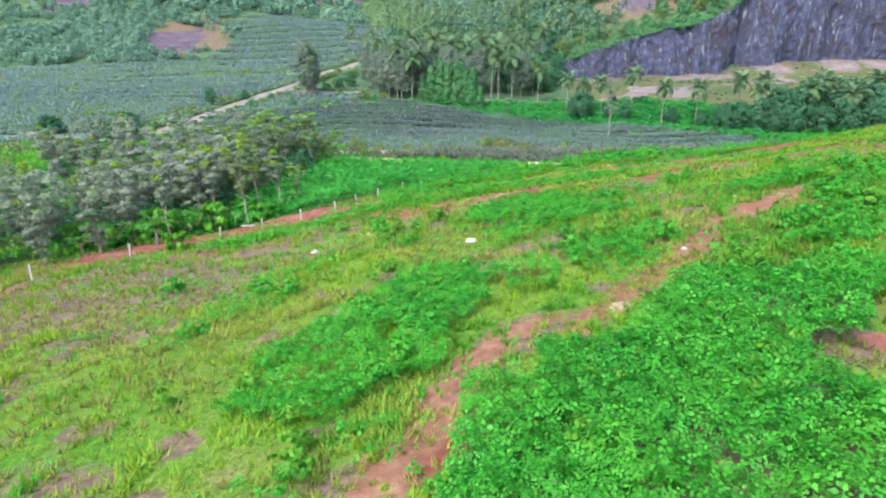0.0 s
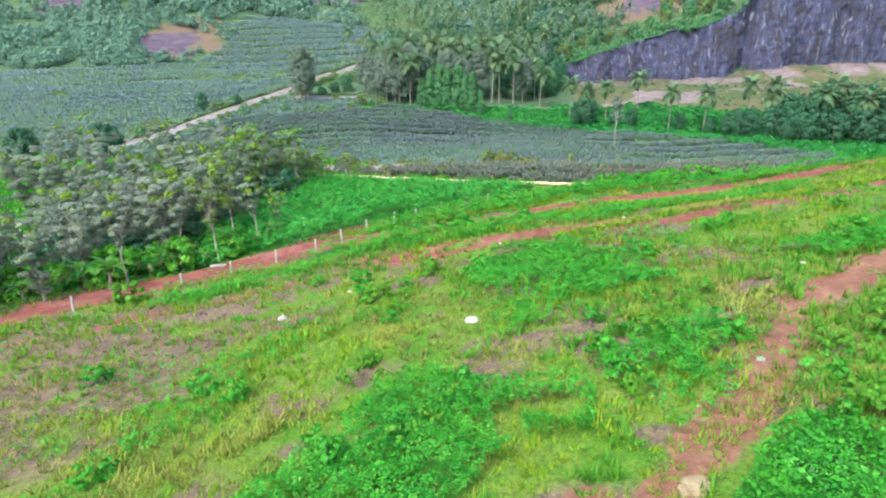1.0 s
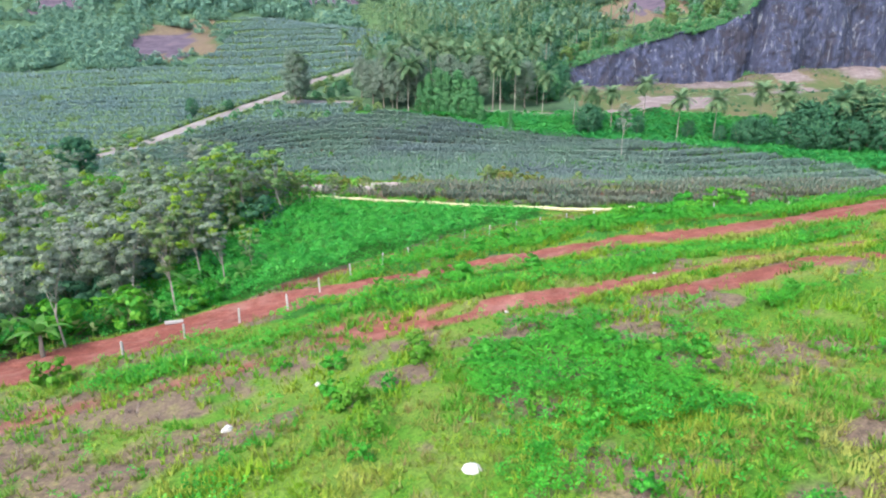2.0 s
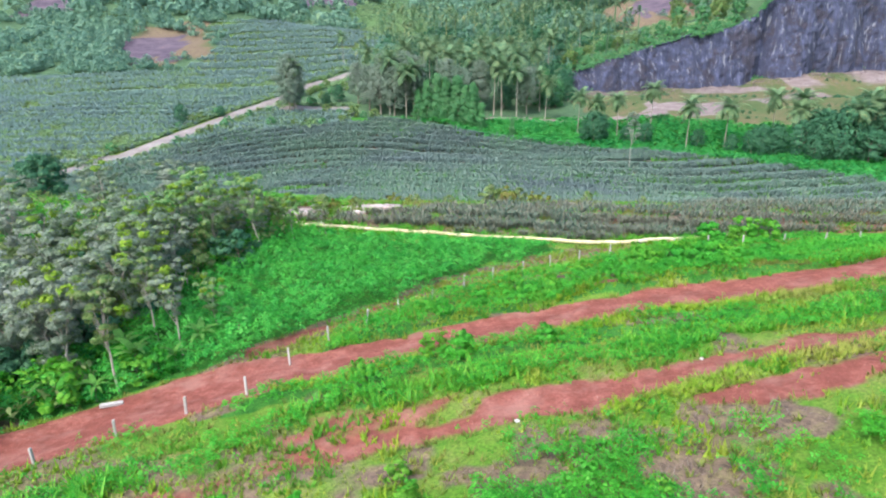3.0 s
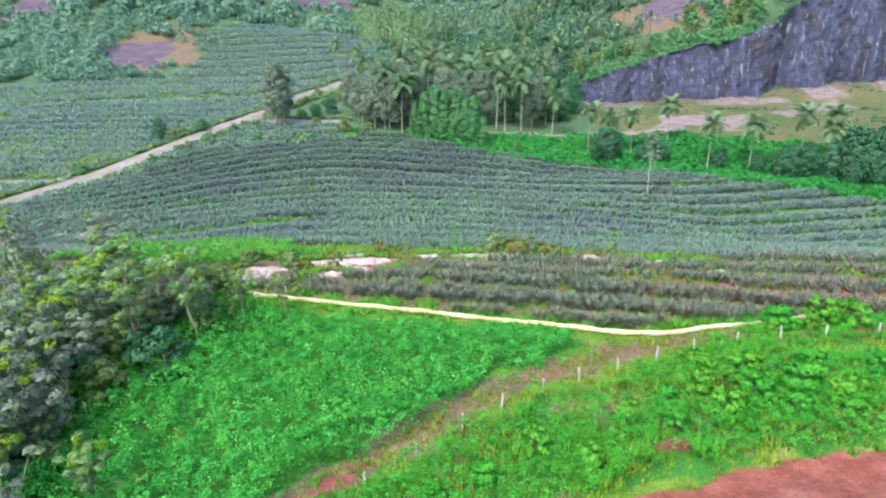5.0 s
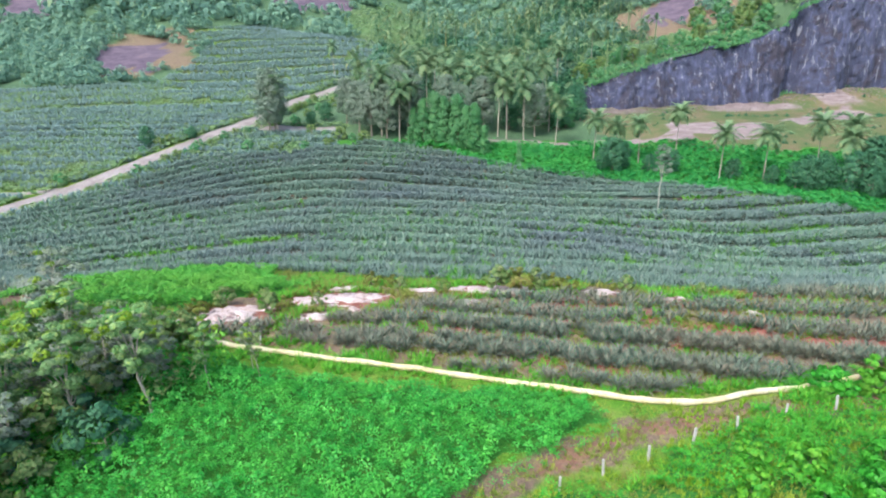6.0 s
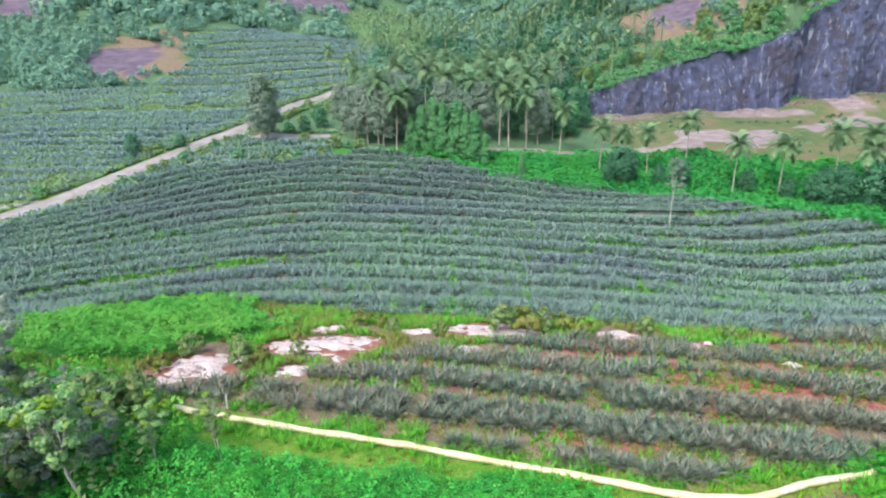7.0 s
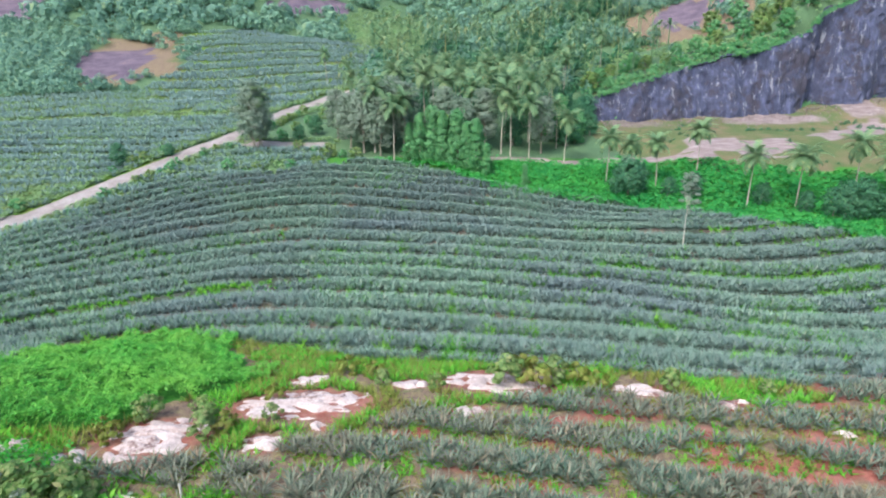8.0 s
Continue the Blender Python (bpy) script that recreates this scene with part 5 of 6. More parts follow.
thicket = [tree_parts("understorey_shrub", 2.6, .05, .2, 1.5, 20, 44, LONG_LEAF, .34, 131 + i, OLIVE, shape="round", hang=1.1) for i in range(2)]
spots = [(-15.2 - PY_RNG.uniform(0, 22), 44 + PY_RNG.uniform(0, 34), PY_RNG.uniform(.7, 1.2)) for _ in range(46)]
grove(thicket, [s for s in spots if s[1] > 54 and s[0] < -15.5], "drooping olive-green shrub beneath the rubber trees", "shrub", "understorey shrubs")
# Added shrubs whose dark leaf colour deepens the shade under the rubber trees.
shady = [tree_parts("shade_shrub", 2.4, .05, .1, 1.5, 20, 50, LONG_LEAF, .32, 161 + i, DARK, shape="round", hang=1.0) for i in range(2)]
grove(shady, [(-15.4 - PY_RNG.uniform(0, 11), 62.5 + PY_RNG.uniform(0, 9), PY_RNG.uniform(.8, 1.3)) for _ in range(12)] + [(-18 - PY_RNG.uniform(0, 16), 46 + PY_RNG.uniform(0, 15), PY_RNG.uniform(.7, 1.2)) for _ in range(26)], "dark green shrub added to deepen the shade under the rubber trees", "shrub", "shade shrubs")

dark_tree = tree_parts("casuarina", 8.5, .16, 1.0, 3.4, 50, 70, TRI_LEAF, .45, 31, DARK, shape="round")
grove([dark_tree], [(-48, 92, .72), (-52, 95, .66), (-57, 88, .6)], "dark green feathery tree at the field's corner", "tree", "dark trees by the field")


# coconut palms
def frond_shape(length, r):
    """One feather of a palm: a rib with hanging leaflets."""
    rib = []
    a, p = radians(30), Vector((0, 0, 0))
    pieces = []
    n = 14
    for i in range(n + 1):
        rib.append(tuple(p))
        p = p + Vector((math.cos(a), 0, math.sin(a))) * (length / n)
        a -= radians(5.6)
    pieces.append(tube(rib, [.05 * (1 - .8 * i / n) for i in range(n + 1)], 4, False))
    for i in range(1, n + 1):
        t = i / n
        ln = length * .30 * math.sin(math.pi * (.18 + .78 * t)) + .12
        for side in (-1, 1):
            for k in (0, .5):
                b = blade(ln * r.uniform(.9, 1.25), .18, radians(-8), radians(62), 1 if k else 2)
                q = rib[i] if k == 0 else tuple((np.array(rib[i]) + np.array(rib[i - 1])) / 2)
                pieces.append(spun(b, side * radians(62 - 22 * t + r.uniform(-6, 6)), q))
    return joined(*pieces)


def coconut_palm(height, seed, parts=True, fronds=26):
    """A palm: a leaning ringed trunk, fronds and a bunch of nuts."""
    r = random.Random(seed)
    root = new("coconut_palm")
    lx, ly = r.uniform(-.05, .05), r.uniform(-.04, .04)
    line = [(lx * height * t ** 1.6, ly * height * t ** 1.6, height * t - .3 * (t == 0)) for t in (0, .08, .2, .35, .5, .65, .8, .92, 1)]
    part("trunk", mesh_of("trunk", *tube(line, [.20, .13, .11, .10, .09, .085, .08, .08, .10], 8), PALM_BARK), root)
    top = Vector(line[-1])
    shapes = []
    for i in range(fronds):
        t = i / (fronds - 1)
        tip = radians(50 - 108 * t + r.uniform(-9, 9))
        m = Matrix.Translation(top + Vector((0, 0, .1))) @ Matrix.Rotation(i * 2.4 + r.uniform(-.25, .25), 4, "Z") @ Matrix.Rotation(-tip, 4, "Y") @ Matrix.Scale(r.uniform(.85, 1.1), 4)
        if parts:
            ob = part("frond", FROND_MESH[i % 2], root)
            ob.matrix_basis = m
        else:
            v, f = FROND[i % 2]
            shapes.append((v @ np.array(m.to_3x3()).T + np.array(m.translation), f))
    if shapes:
        part("crown", mesh_of("crown", *joined(*shapes), PALM), root)
    return root


FROND = [frond_shape(3.7, PY_RNG), frond_shape(3.2, PY_RNG)]
FROND_MESH = [mesh_of("frond", *s, PALM) for s in FROND]
palms = [coconut_palm(9.2, 41), coconut_palm(8.2, 42), coconut_palm(10.0, 43)]
PALMS_QUARRY = [(56.5, 158, 1.03), (65.2, 157.8, 1.15), (77.5, 161, 1.06), (34.3, 171, 1.0), (39.5, 172, .95), (43.6, 169, .9), (53, 173, 1.0), (80, 155, 1.15), (28, 183, 1.0), (88, 147.5, 1.15), (97, 146, 1.2), (82, 159, 1.1), (93.5, 152.5, 1.25), (100, 158, 1.2), (104, 149, 1.25)]
grove(palms, PALMS_QUARRY, "coconut palm with feathery fronds before the quarry", "palm tree", "palms before the quarry")
PALMS_GROVE = [(20.7, 186, 1.1), (16.8, 188, 1.2), (14.8, 189.5, 1.25), (28, 193, 1.0), (-9.2, 184.5, 1.1), (-6.5, 186.5, 1.3), (-14, 190, 1.3), (8, 194, 1.35), (12, 199, 1.3), (3, 197, 1.4), (-3, 201, 1.3), (-18, 200, 1.25), (-10, 206, 1.3), (17, 204, 1.3), (22, 198, 1.25), (6, 210, 1.3), (-1, 215, 1.25), (-22, 216, 1.2), (13, 217, 1.3), (22, 213, 1.25), (28, 207, 1.2), (-13, 222, 1.2), (2, 226, 1.2), (31, 219, 1.15), (18, 228, 1.2), (-36, 252, 1.0), (-40.3, 191.5, 1.1), (8, 236, 1.1), (24, 238, 1.1), (36, 230, 1.1), (-6, 238, 1.1), (38, 243, 1.1), (48, 238, 1.1), (14, 250, 1.1), (30, 253, 1.1)]
joined_palms = [coconut_palm(11.2, 51, False, 17), coconut_palm(10.0, 52, False, 17)]
grove(joined_palms, PALMS_GROVE, "tall coconut palm crowded among other trees", "palm tree", "palm grove")

# broad-leaved trees of the grove
viney = [tree_parts("vine_covered_tree", 9.5, .2, .8, 3.1, 50, 84, TRI_LEAF, .40, 61 + i, TREE, shape="column" if i else "round", clump=1.5) for i in range(2)]
column = [tree_parts("vine_covered_tree", 9.0, .16, .3, 1.9, 40, 96, TRI_LEAF, .34, 66 + i, TREE, shape="column", clump=1.7) for i in range(2)]
grove(column, [(4.6, 180.4, 1.3), (8.6, 177.6, 1.2), (10.6, 175.6, .7), (6.6, 179.2, 1.1), (17.8, 169.6, .5), (1.6, 181.6, 1.25), (-.6, 182.6, 1.3), (-3.5, 184, 1.15), (3.2, 183.4, 1.0), (-5.8, 185, .9)], "tree trunk draped in a column of green vines", "tree", "vine-covered trees")
yellow = tree_parts("yellow_tree", 8.0, .12, 5.2, 1.4, 14, 60, LEAF, .38, 69, YOUNG, shape="round")
grove([yellow], [(1.4, 186, 1.3)], "small tree with bright yellow-green leaves in the grove", "tree", "lone trees")
grove(viney, [(26, 199, .95), (30, 201, 1.0), (33, 197, .8)], "tree smothered in green climbing vines", "tree", "vine-covered trees")
grey = [tree_parts("feathery_tree", 13.5, .2, 3.2, 3.4, 50, 74, TRI_LEAF, .44, 71 + i, FEATHER, shape="round", hang=.5, clump=1.4) for i in range(2)]
grove(grey, [(-12.5, 188, .95), (-16.5, 190, 1.0), (-20, 193, .9), (-15, 196, 1.1), (-42, 190.8, 1.15), (-41, 192, 1.0), (2, 190, 1.05), (6, 189, .9), (-7.5, 192, 1.1), (-24, 199, .85), (-10, 197, 1.1), (24, 190, .9), (11, 192, 1.0)], "tall grey-green feathery tree with a bare lower trunk", "tree", "feathery trees")
PALE_BARK = plain_material("pale_bark", [(0.3, (0.36, 0.34, 0.28)), (0.7, (0.55, 0.53, 0.46))], 3.0, 0.9, 0.5, 0.02, stretch=(0.4, 0.4, 3))
pole_tree = tree_parts("slender_tree", 11.0, .085, 6.4, 1.6, 22, 80, LONG_LEAF, .34, 81, FEATHER, PALE_BARK, "round", .25)
grove([pole_tree], [(38, 139, 1.0)], "slender pale-trunked tree with a thin crown in the field", "tree", "lone trees")
shade = [tree_parts("dark_tree", 7.5, .17, 1.0, 2.8, 40, 48, TRI_LEAF, .46, 91 + i, DARK, shape="round", clump=1.5) for i in range(2)]
grove(shade, [(84, 145.5, .8), (89.5, 144.5, .9), (95.5, 143.5, 1.0), (101, 142, 1.2), (79.5, 147, .7), (78, 150, 1.0), (83.5, 153, 1.25), (86, 148.5, 1.35), (91.5, 152.5, 1.5), (95.5, 148, 1.35), (99, 150, 1.6), (86, 156, 1.2), (94, 156, 1.5), (102, 146, 1.5), (76, 156, .8), (69, 153, .7), (82, 148.5, .8), (93, 150, 1.0), (36.4, 163.2, .95), (38.2, 164.6, .8), (35.2, 164.4, .7), (71, 152.6, .85), (73.6, 152.2, .75), (66, 156, .5), (48.5, 162.5, .62), (44, 163, .5), (59.5, 159, .55), (-68.5, 181.5, .62), (-60, 187, .4), (31, 195, 1.0), (35, 204, 1.0), (57, 297, 1.6), (62, 301, 1.7), (53, 303, 1.5), (-33, 198, .5), (-30, 203, .6), (27, 204, 1.1), (22, 207, 1.1), (37, 210, 1.0), (33, 213, 1.1), (40, 217, .9), (18, 195, .8), (10, 203, .9), (38, 203, .7), (-6, 210, 1.0), (-18, 208, 1.0), (2, 205, 1.1)], "dark green bushy tree on the low ground", "tree", "dark bushy trees")

# bushes by the road and the field's far edge
rim_tree = [tree_parts("rim_tree", 5.2, .12, .6, 2.5, 30, 60, TRI_LEAF, .40, 151 + i, (TREE, OLIVE)[i], shape="round") for i in range(2)]
grove(rim_tree, [(57.2, 237, .9), (60, 233.5, .8), (54.5, 236, .7), (65.5, 233.5, .6), (74.4, 235.5, .8), (80.4, 235.5, .9), (90, 240, 1.1), (95.5, 241, 1.2), (102.4, 240.5, 1.0), (86.5, 256, 1.2), (95.7, 258, 1.3), (104.7, 249.4, 1.2), (109.4, 243, 1.1), (115, 241, 1.3), (84, 246, 1.1), (99, 248, 1.2), (121, 243, 1.3), (112, 252, 1.3), (70, 238, .7), (50, 234, .8), (46, 231, .9), (43, 228, 1.0)], "leafy tree on the slope above the quarry", "tree", "trees above the quarry")
bush = [tree_parts("bush", 1.9, .06, .1, 1.4, 16, 34, TRI_LEAF, .34, 101 + i, OLIVE if i else TREE, shape="round") for i in range(2)]
spots = []
for i in range(len(ROAD) - 2):
    (ax, ay), (bx, by) = ROAD[i], ROAD[i + 1]
    n = int(math.hypot(bx - ax, by - ay) / 2.6)
    for j in range(n):
        t = j / n
        for side in (-1, 1):
            if PY_RNG.random() < (.75 if side > 0 else .42):
                w = 4.2 + PY_RNG.uniform(0, 1.6)
                d = math.hypot(bx - ax, by - ay)
                spots.append((ax + (bx - ax) * t + side * w * (by - ay) / d, ay + (by - ay) * t - side * w * (bx - ax) / d, PY_RNG.uniform(.4, 1.05) * (.6 if by < 170 and side > 0 else 1)))
for x, y in ((-43, 197.8), (-37, 198), (-32, 192), (-28, 190), (-24, 187.5), (-21, 187), (-18, 186.8), (-44, 178.5), (-38, 178.6), (-31, 179.5), (-26, 182.5), (-39, 203), (-36, 207), (-34, 213), (-31, 219), (-29, 226)):
    spots.append((x, y, PY_RNG.uniform(.7, 1.4)))
grove(bush, spots, "round green bush beside the farm road", "bush", "roadside bushes")
scrub = [tree_parts("scrub", 1.3, .04, .05, .9, 12, 26, LONG_LEAF, .30, 111 + i, STRAW if i else OLIVE, shape="round") for i in range(2)]
grove(scrub, [(-12.2, 82.6, 1.2), (-11.2, 83.4, 1.0), (-16.5, 85.0, 1.1), (-18.4, 83.2, .9), (6.4, 91, 1.6), (8.6, 90.6, 1.7), (-2.5, 90.6, .9), (-9.6, 88.2, .9), (18, 90.2, 1.1), (12.6, 90, 1.2), (-13.2, 85.6, 1.0), (8, 92.4, 1.5), (10.2, 91.6, 1.4), (11.8, 91.6, 1.2), (-8.8, 85, .8), (-3.4, 93.2, .9), (24.5, 89.4, .8), (-17.5, 82.5, .9), (1.5, 90, .8), (-5.5, 93.6, 1.1)], "low yellowing scrub among the pale rocks", "shrub", "scrub by the rocks")

low = [tree_parts("shrub", .9, .03, .05, .75, 16, 40, LEAF, .15, 121 + i, VINE if i else HERB, shape="round") for i in range(2)]
grove(low, [(-2.6, 31.1, .9), (-3.3, 31.5, .8), (-.3, 34, .7), (-12.5, 26, .7), (-17.1, 36.9, 1.2), (-3.8, 34.5, .7), (.4, 45.5, 1.0), (1.8, 46.2, .8), (15.8, 21.8, .9), (24.8, 69.9, 1.0), (23.6, 69.8, .9), (13.4, 21, .7), (-1.4, 21.7, .7), (5.1, 24.2, .5), (26.4, 70.2, 1.2), (28.4, 70.6, 1.1)], "small green shrub standing out of the grass", "shrub", "shrubs on the slope")

# banana-like plants under the rubber trees
BIG = leaf_material("banana_leaf", [(0.0, (0.07, 0.26, 0.04)), (1.0, (0.17, 0.38, 0.07))], (0.14, 0.34, 0.07), .4, .3, .4)


def banana_plant(seed):
    r = random.Random(seed)
    root = new("banana_plant")
    part("stem", mesh_of("stem", *tube([(0, 0, -.2), (.02, 0, .5), (.05, .03, 1.1)], [.11, .09, .06], 8), BARK), root)
    me = mesh_of("leaf", *blade(1.7, .42, radians(62), radians(95), 5, .12), BIG)
    for i in range(8):
        ob = part("leaf", me, root)
        ob.matrix_basis = Matrix.Translation((.05, .03, 1.0)) @ Matrix.Rotation(i * 2.4 + r.uniform(-.3, .3), 4, "Z") @ Matrix.Rotation(r.uniform(-.25, .4), 4, "Y") @ Matrix.Scale(r.uniform(.75, 1.1), 4)
    return root


bananas = [banana_plant(1), banana_plant(2)]
grove(bananas, [(-20.7, 41.6, 1.21), (-18.4, 46.2, 1.13), (-15.6, 48.6, 1.01), (-12.9, 50.6, 0.94), (-17.2, 50.4, 1.05), (-23.6, 43.6, 1.09), (-13.4, 48.4, 0.70), (-16.4, 45.9, 0.70), (-21.5, 52, 1.09), (-27.4, 43.4, 1.01), (-11.8, 53.6, 0.78), (-25.6, 40.6, 0.86), (-18.8, 62, 0.94)], "young banana-like plant with broad arching leaves", "plant", "broad-leaved plants")

# ---- woods on the hills ----
tuft = crown_leaves([(0, 0, .1), (.5, .2, -.1), (-.45, .25, 0), (0, -.5, -.1), (.1, .1, .45)], [.55, .45, .5, .45, .4], 12, TRI_LEAF, .29, PY_RNG, .4)
small_tuft = crown_leaves([(0, 0, .1), (.5, .2, -.1), (-.45, .25, 0), (0, -.5, -.1)], [.5, .45, .45, .45], 7, TRI_LEAF, .38, PY_RNG, .4)
thin_tuft = crown_leaves([(0, 0, .1), (.5, .2, -.1), (-.45, .25, 0), (0, -.5, -.1)], [.55, .5, .5, .5], 8, TRI_LEAF, .42, PY_RNG, .4)


def is_woods(x, y):
    south = np.where(x < -24, 300 - 0.25 * np.abs(x + 70), np.where(x < 40, 232.0, cliff_y(x) + 4.5))
    bare = soft_inside(x, y, SCAR, 7) | soft_inside(x, y, OCHRE_WEST, 4) & (fuzz(x, y, 8, 64) < .72) | inside(x, y, LIGHT_SLOPE) & (fuzz(x, y, 9, 65) < .8) | soft_inside(x, y, BARE_ROCK[0], 4) | soft_inside(x, y, OCHRE_EAST, 4) & (fuzz(x, y, 6, 64) < .72) | inside(x, y, BARE_ROCK[1]) | inside(x, y, BARE_ROCK[2])
    return (y > south) & ~bare & ((x > 40) | (along(x, y, ROAD) > 5)) & ~is_terraces(x, y)


def is_scrub_hill(x, y):
    return (x < -95) & (x > -230) & (y > 240) & (y < 330) & ~is_terraces(x, y) & ~soft_inside(x, y, OCHRE_WEST, 6)


x, y = scattered(7400, (-240, 225, 240, 330), lambda x, y: (is_woods(x, y) | is_scrub_hill(x, y)) & (np.abs(x) < .8 * y) & (fuzz(x, y, 14, 97) * .7 + .3 * fuzz(x, y, 6, 38) > .36) & ((x < 48) | (x > 112) | (y > 268) | (rng.uniform(0, 1, len(x)) < .45)))
s = rng.uniform(1.6, 5.4, len(x)) * (.7 + .5 * fuzz(x, y, 21, 39)) * np.where((x > 44) & (y < cliff_y(x) + 30), .42, 1.0) * np.where(is_scrub_hill(x, y), .75, 1)
WX, WY, WS = x, y, s
light = (x < -32) | (x > 70) | (rng.uniform(0, 1, len(x)) < .25)
w1 = strewn(tuft, np.stack([x, y, land(x, y) + s * .55], 1)[light], size=s[light])
x, y = scattered(6500, (-420, 330, 420, 620), lambda x, y: (fuzz(x, y, 17, 98) > .18) & (np.abs(x) < .76 * y) & is_woods(x, y))
s = rng.uniform(3.5, 7.5, len(x))
w2 = strewn(thin_tuft, np.stack([x, y, land(x, y) + s * .5], 1), size=s)
x = rng.uniform(42, 175, 1300)
y = cliff_y(x) + rng.uniform(.5, 10, 1300)
s = rng.uniform(.8, 2.4, 1300) * np.where(y < cliff_y(x) + 3, .6, 1)
rx = rng.uniform(43, 175, 420)
rh = np.interp(rx, CLIFF_X, CLIFF_H)
rim = np.stack([rx, cliff_y(rx) + 1.5 + .12 * rh + rng.uniform(-1.2, 1.6, 420), np.interp(cliff_y(rx), PROFILE_Y, PROFILE_Z) + .5 + rh - .35 * np.abs(rng.normal(0, 1, 420))], 1)
stuff("cliff_top_scrub", joined(strewn(tuft, np.stack([x, y, land(x, y) + s * .4], 1), size=s), strewn(tuft, rim, size=rng.uniform(.5, 1.5, 420) * (.4 + fuzz(rx, rx * 0, 7, 36)))), TREE, "green scrub hanging over the quarry's edge", "scrub")
RUBBLE = plain_material("quarry_rubble", [(0.3, (0.10, 0.085, 0.09)), (0.6, (0.22, 0.17, 0.16)), (0.8, (0.36, 0.31, 0.30))], 0.4, 0.9, 0.3, 0.05)
x = rng.uniform(44, 190, 2600)
y = cliff_y(x) - 1 - np.abs(rng.normal(0, 4.5, 2600))
stuff("rubble", strewn(PEBBLE, np.stack([x, y, land(x, y)], 1), size=rng.uniform(.12, .6, 2600) * rng.uniform(.5, 1, 2600)), RUBBLE, "pale broken stone heaped below the quarry face", "stones")
x, y = scattered(900, (44, 176, 150, 222), lambda x, y: inside(x, y, QUARRY) & (y < cliff_y(x) - 8) & (fuzz(x * .25, y, 3.4, 72) > .66) & ~inside(x, y, SAND))
s = rng.uniform(.3, .9, len(x))
stuff("quarry_scrub", strewn(tuft, np.stack([x, y, land(x, y) + s * .3], 1), size=s), DARK, "dark low scrub dotting the quarry floor", "scrub")
x, y = scattered(5200, (-60, 285, 5, 425), lambda x, y: soft_inside(x, y, LIGHT_SLOPE, 4))
x2 = np.concatenate([rng.uniform(49, 70, 260), rng.uniform(86, 99, 100)])
y2 = cliff_y(x2) + rng.uniform(2.5, 9.5, 360)
x, y = np.concatenate([x, x2]), np.concatenate([y, y2])
x3, y3 = scattered(1500, (46, 226, 118, 275), lambda x, y: (y > cliff_y(x) + 4) & ~soft_inside(x, y, OCHRE_EAST, 4) & (fuzz(x, y, 5, 28) > .35))
x, y = np.concatenate([x, x3]), np.concatenate([y, y3])
s = rng.uniform(.5, 1.5, len(x))
stuff("light_scrub", strewn(small_tuft, np.stack([x, y, land(x, y) + s * .4], 1), size=s), HAZED_LEAF, "light green scrub on the open slope and the quarry's rim", "scrub")
# Dark leaf colour stands in for the shaded gaps beneath the palm crowns.
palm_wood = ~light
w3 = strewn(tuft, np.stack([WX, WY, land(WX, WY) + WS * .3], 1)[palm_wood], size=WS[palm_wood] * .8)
stuff("palm_undergrowth", w3, DARK, "thicket between the hillside palms, coloured dark for the shaded gaps", "woods")
stuff("hill_woods", joined(w1, w2), HAZED_WOODS, "mixed woods covering the far hillsides", "woods")
# palm crowns standing out of the woods behind the grove
crownlet = joined(*[spun(blade(3.4, .50, radians(62 - 22 * (i % 4)), radians(100), 3), i * 2.4) for i in range(16)])
stem = tube([(0, 0, -9), (0, 0, 0)], [.20, .14], 4, False)
x, y = scattered(300, (-30, 226, 72, 350), lambda x, y: is_woods(x, y) | (x < 40))
stuff("far_palms", strewn(joined(crownlet, stem), np.stack([x, y, land(x, y) + rng.uniform(7, 11.5, len(x))], 1), size=rng.uniform(.85, 1.2, len(x)), lean=np.abs(rng.normal(0, .06, len(x)))), PALM, "crowns of palms standing out of the hillside woods", "palm trees")


# ---- fence and small things ----
def fence_post(x, y, lean, turn, height):
    v, f = [], []
    for i, (z, w) in enumerate(((-.3, .05), (height * .5, .048), (height - .02, .046), (height, .036))):
        for sx, sy in ((-1, -1), (1, -1), (1, 1), (-1, 1)):
            v.append((sx * w, sy * w, z))
        if i:
            for s in range(4):
                q = (s + 1) % 4
                f.append((4 * i - 4 + s, 4 * i - 4 + q, 4 * i + q, 4 * i + s))
    f.append((12, 13, 14, 15))
    ob = new("fence_post", mesh_of("fence_post", v, f, CONCRETE, False))
    ob.matrix_basis = pose(x, y, float(land(x, y)), lean * 6, lean * 4, turn)
    tagged(ob, "whitish square concrete fence post standing in the soil", "fence post", "fence posts beside the track")


POSTS = [(-24.2, 33.2), (-20.2, 36.9), (-15.3, 39.7), (-12.9, 41.3), (-10.4, 42.5), (-8.0, 43.4), (-6.9, 46.7), (-5.4, 49.2), (-3.6, 51.5), (-1.9, 53.4), (.1, 55.4), (2.2, 57.7), (4.3, 59.9), (6.7, 61.6), (8.9, 62.6), (11.3, 63.6), (14.0, 65.0), (16.7, 66.1), (20.1, 67.7), (23.3, 68.4), (26.3, 68.5), (30, 68.9), (33.8, 69.4), (37.3, 70), (-18, 61), (-11.4, 77.7)]
for x, y in POSTS:
    fence_post(x, y, PY_RNG.uniform(-1, 1), PY_RNG.uniform(-15, 15), PY_RNG.uniform(.80, .97))

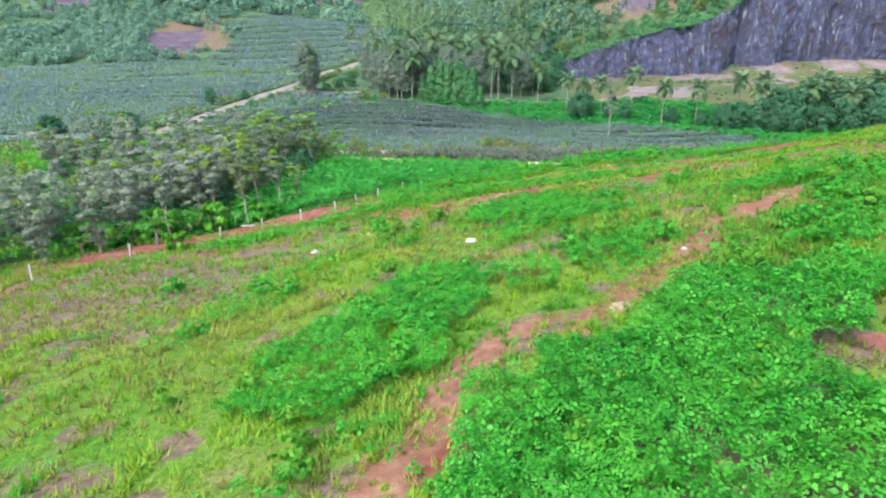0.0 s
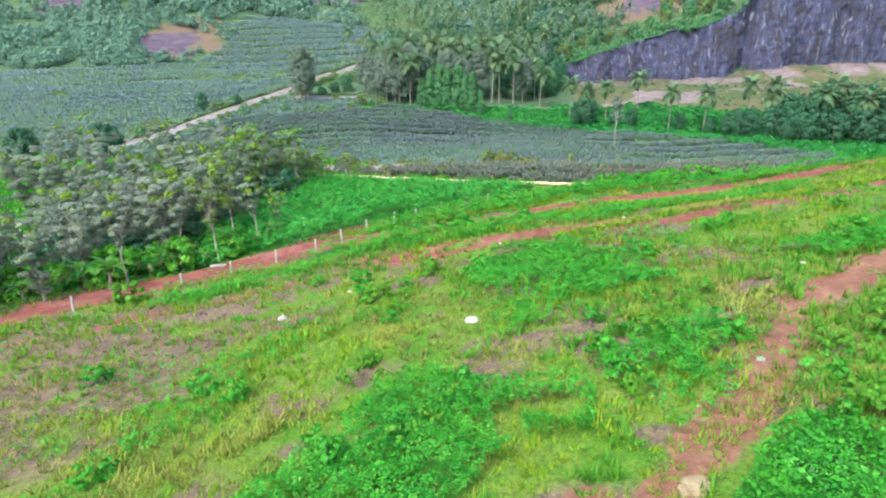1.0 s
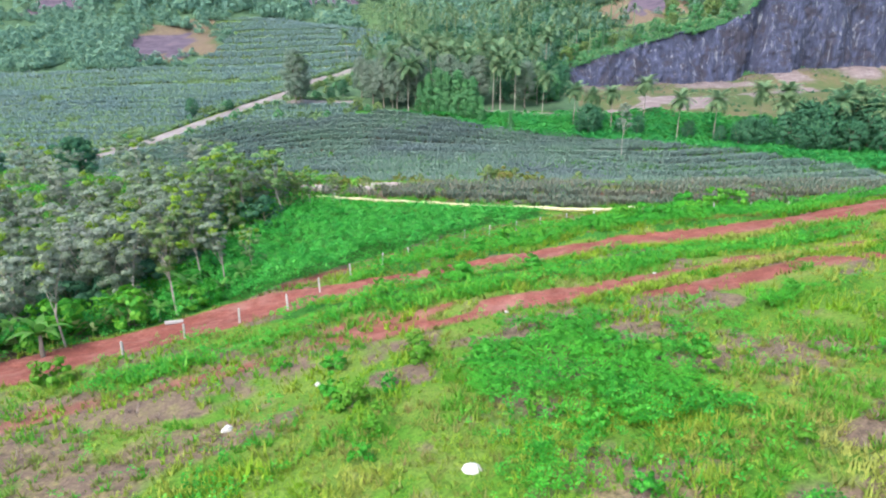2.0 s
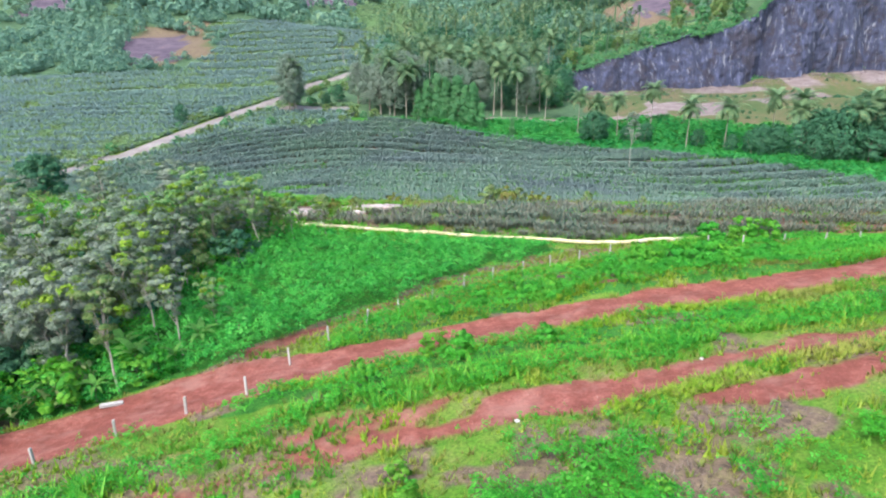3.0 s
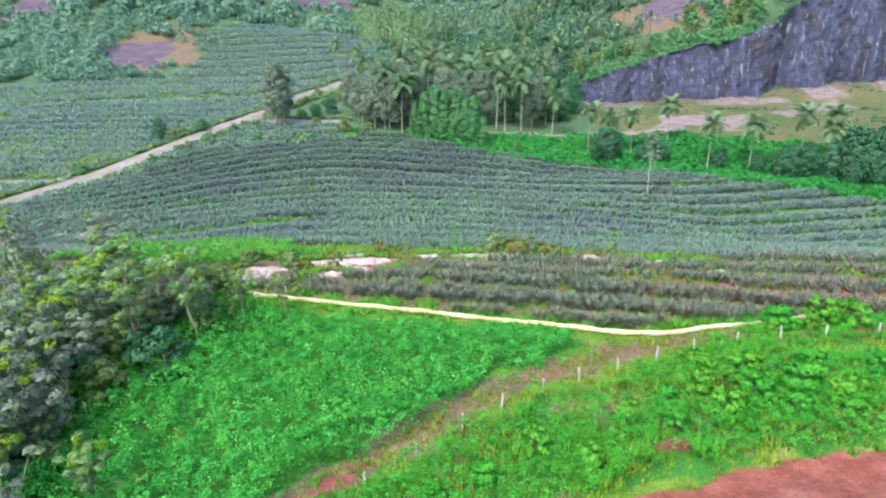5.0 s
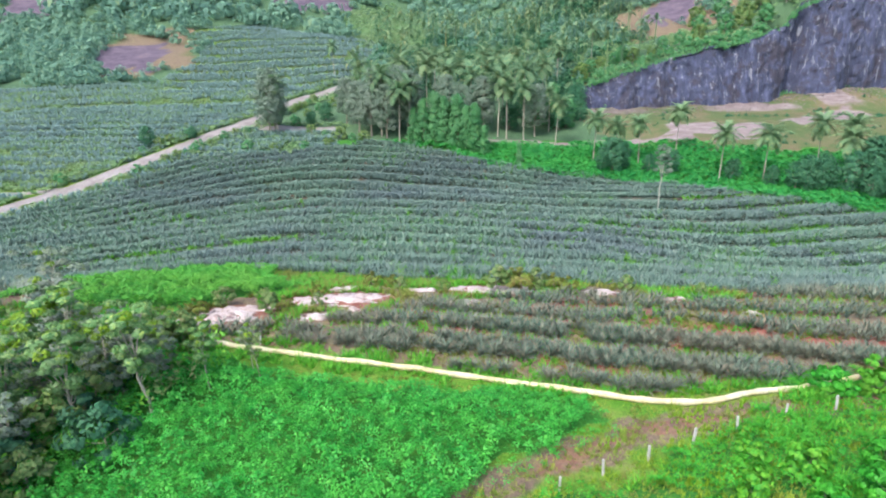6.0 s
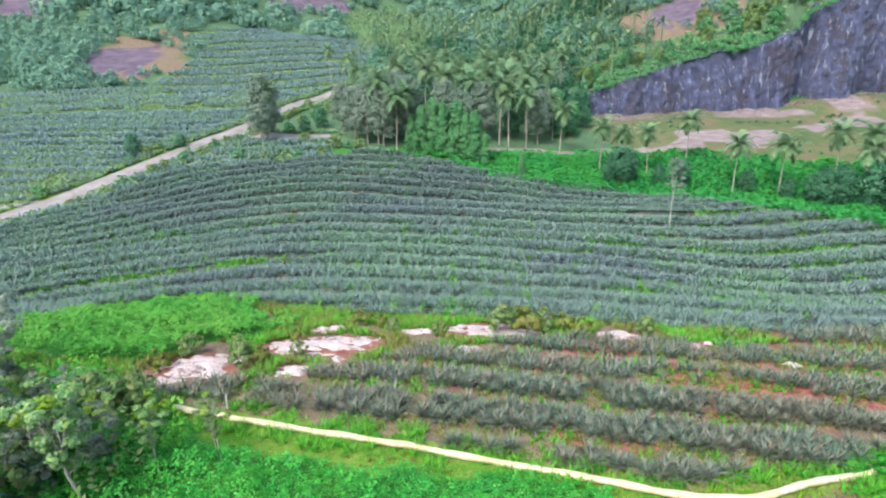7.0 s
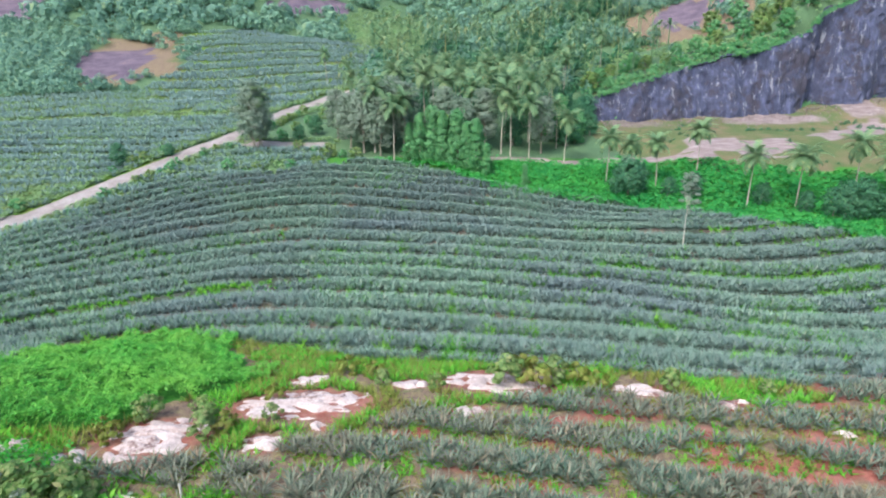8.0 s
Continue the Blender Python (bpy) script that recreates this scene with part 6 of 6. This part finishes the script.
# the cream pipe along the pineapple field
line = [(-14.5, 77.4), (-11.5, 76.6), (-6.2, 75.2), (-1.2, 74), (3.4, 72.6), (7.2, 71.4), (10.7, 70.1), (13.4, 69.2), (16.4, 69.0), (18.6, 69.9), (20.7, 70.7), (23, 71.1), (25.4, 72.0), (28, 72.6)]
pts = []
for (ax, ay), (bx, by) in zip(line, line[1:]):
    for j in range(5):
        pts.append((ax + (bx - ax) * j / 5, ay + (by - ay) * j / 5))
pts = np.array(pts)
for _ in range(5):
    pts[1:-1] = (pts[:-2] + 2 * pts[1:-1] + pts[2:]) / 4
lift = land(pts[:, 0], pts[:, 1]) + .16 + .12 * (fuzz(pts[:, 0], pts[:, 1], 2.5, 99) - .3)
tagged(new("pipe", mesh_of("pipe", *tube([tuple(p) for p in np.column_stack([pts, lift])], list(.19 + .025 * np.sin(np.arange(len(pts)) * 1.7)), 10), PIPE)),
       "long cream-yellow soft pipe lying along the field's edge", "pipe")


def boulder(name, x, y, sx, sy, sz, turn, seed, material, label, group=""):
    """A low, broken rock: a squashed sphere with facets."""
    bm = bmesh.new()
    bmesh.ops.create_icosphere(bm, subdivisions=4, radius=1)
    for v in bm.verts:
        n = noise.fractal(v.co * 1.6 + Vector((seed * 7.3, 0, 0)), 1, 2, 5)
        n2 = noise.noise(v.co * 4.1 + Vector((0, seed * 3.1, 0)))
        v.co *= 1 + .30 * n + .10 * n2
        v.co = Vector((v.co.x * sx, v.co.y * sy, v.co.z * sz))
    me = bpy.data.meshes.new(name)
    bm.to_mesh(me)
    bm.free()
    me.materials.append(material)
    ob = new(name, me)
    tip = 5.5 if sx > 1 else 0
    ob.matrix_basis = pose(x, y, float(land(x, y)) + sz * .12, -tip, 0, turn)
    return tagged(ob, label, "rock", group)


def rock_slab(x, y, rx, ry, turn, seed, hump=.22):
    """Bedrock that lies open in the slope: a worn, cracked sheet that dips into the soil at its rim."""
    c, s = math.cos(radians(turn)), math.sin(radians(turn))
    rings, spokes = 16, 56
    v = []
    for i in range(rings + 1):
        for k in range(spokes):
            t = 2 * math.pi * k / spokes
            rim = 1 + .38 * noise.fractal(Vector((math.cos(t) * 1.5, math.sin(t) * 1.5, seed * 5.3)), 1, 2, 4)
            q = i / rings * rim
            px, py = rx * q * math.cos(t), ry * q * math.sin(t)
            wx, wy = x + c * px - s * py, y + s * px + c * py
            n = noise.fractal(Vector((wx * .7, wy * .7, seed * 2.0)), 1, 2, 5)
            crack = abs(noise.noise(Vector((wx * .55, wy * .9, seed + 9.0))))
            v.append((wx - x, wy - y, float(land(wx, wy)) + hump * (1 - (i / rings) ** 3) + .20 * n - .28 * max(0, .16 - crack) / .16 * (i < rings) - .3 * (i == rings)))
    f = [(i * spokes + k, i * spokes + (k + 1) % spokes, (i + 1) * spokes + (k + 1) % spokes, (i + 1) * spokes + k) for i in range(rings) for k in range(spokes)]
    me = mesh_of("rock_outcrop", np.array(v) - np.array((0, 0, float(land(x, y)))), f, SLAB)
    ob = new("rock_outcrop", me)
    ob.matrix_basis = pose(x, y, float(land(x, y)))
    tagged(ob, "whitish weathered bedrock breaking through the knoll", "rock", "rocks on the knoll")


for i, (x, y, rx, ry, turn) in enumerate(ROCKS):
    rock_slab(x, y, rx, ry, turn, i + 1)
SANDSTONE = plain_material("sandstone", [(0.3, (0.24, 0.18, 0.09)), (0.7, (0.42, 0.34, 0.20))], 4.0, 0.9, 0.5, 0.02)
boulder("stone", 5.1, 15.9, .36, .24, .13, 30, 40, SANDSTONE, "pale brown stone lying beside the red path")
boulder("stone", 1.3, 26, .27, .19, .12, -8, 44, STONE, "white stone lying in the grass", "loose stones")
for i, (x, y, s) in enumerate(((8.6, 20.4, .10), (-6.9, 30.8, .2), (11.2, 41.4, .10), (-4.3, 33.4, .12), (3.4, 38, .1), (13.4, 27, .1))):
    boulder("stone", x, y, s, s * .8, s * .7, i * 40, 50 + i, STONE, "small whitish stone lying on the slope", "loose stones")


def plank(x, y, length, turn, material, label):
    v = [(sx * length / 2, sy * .13, z) for z in (0, .12) for sx, sy in ((-1, -1), (1, -1), (1, 1), (-1, 1))]
    f = [(3, 2, 1, 0), (4, 5, 6, 7), (0, 1, 5, 4), (1, 2, 6, 5), (2, 3, 7, 6), (3, 0, 4, 7)]
    me = mesh_of("fallen_post", v, f, material, False)
    ob = new("fallen_post", me)
    ob.matrix_basis = pose(x, y, float(land(x, y)) + .04, 0, 3, turn)
    tagged(ob, label, "fence post", "fallen posts")


plank(-15.1, 44.9, 1.0, 25, CONCRETE, "white concrete post lying by the red track")
plank(66.5, 142.6, 4.5, -52, CONCRETE, "pale concrete post lying at the field's far corner")
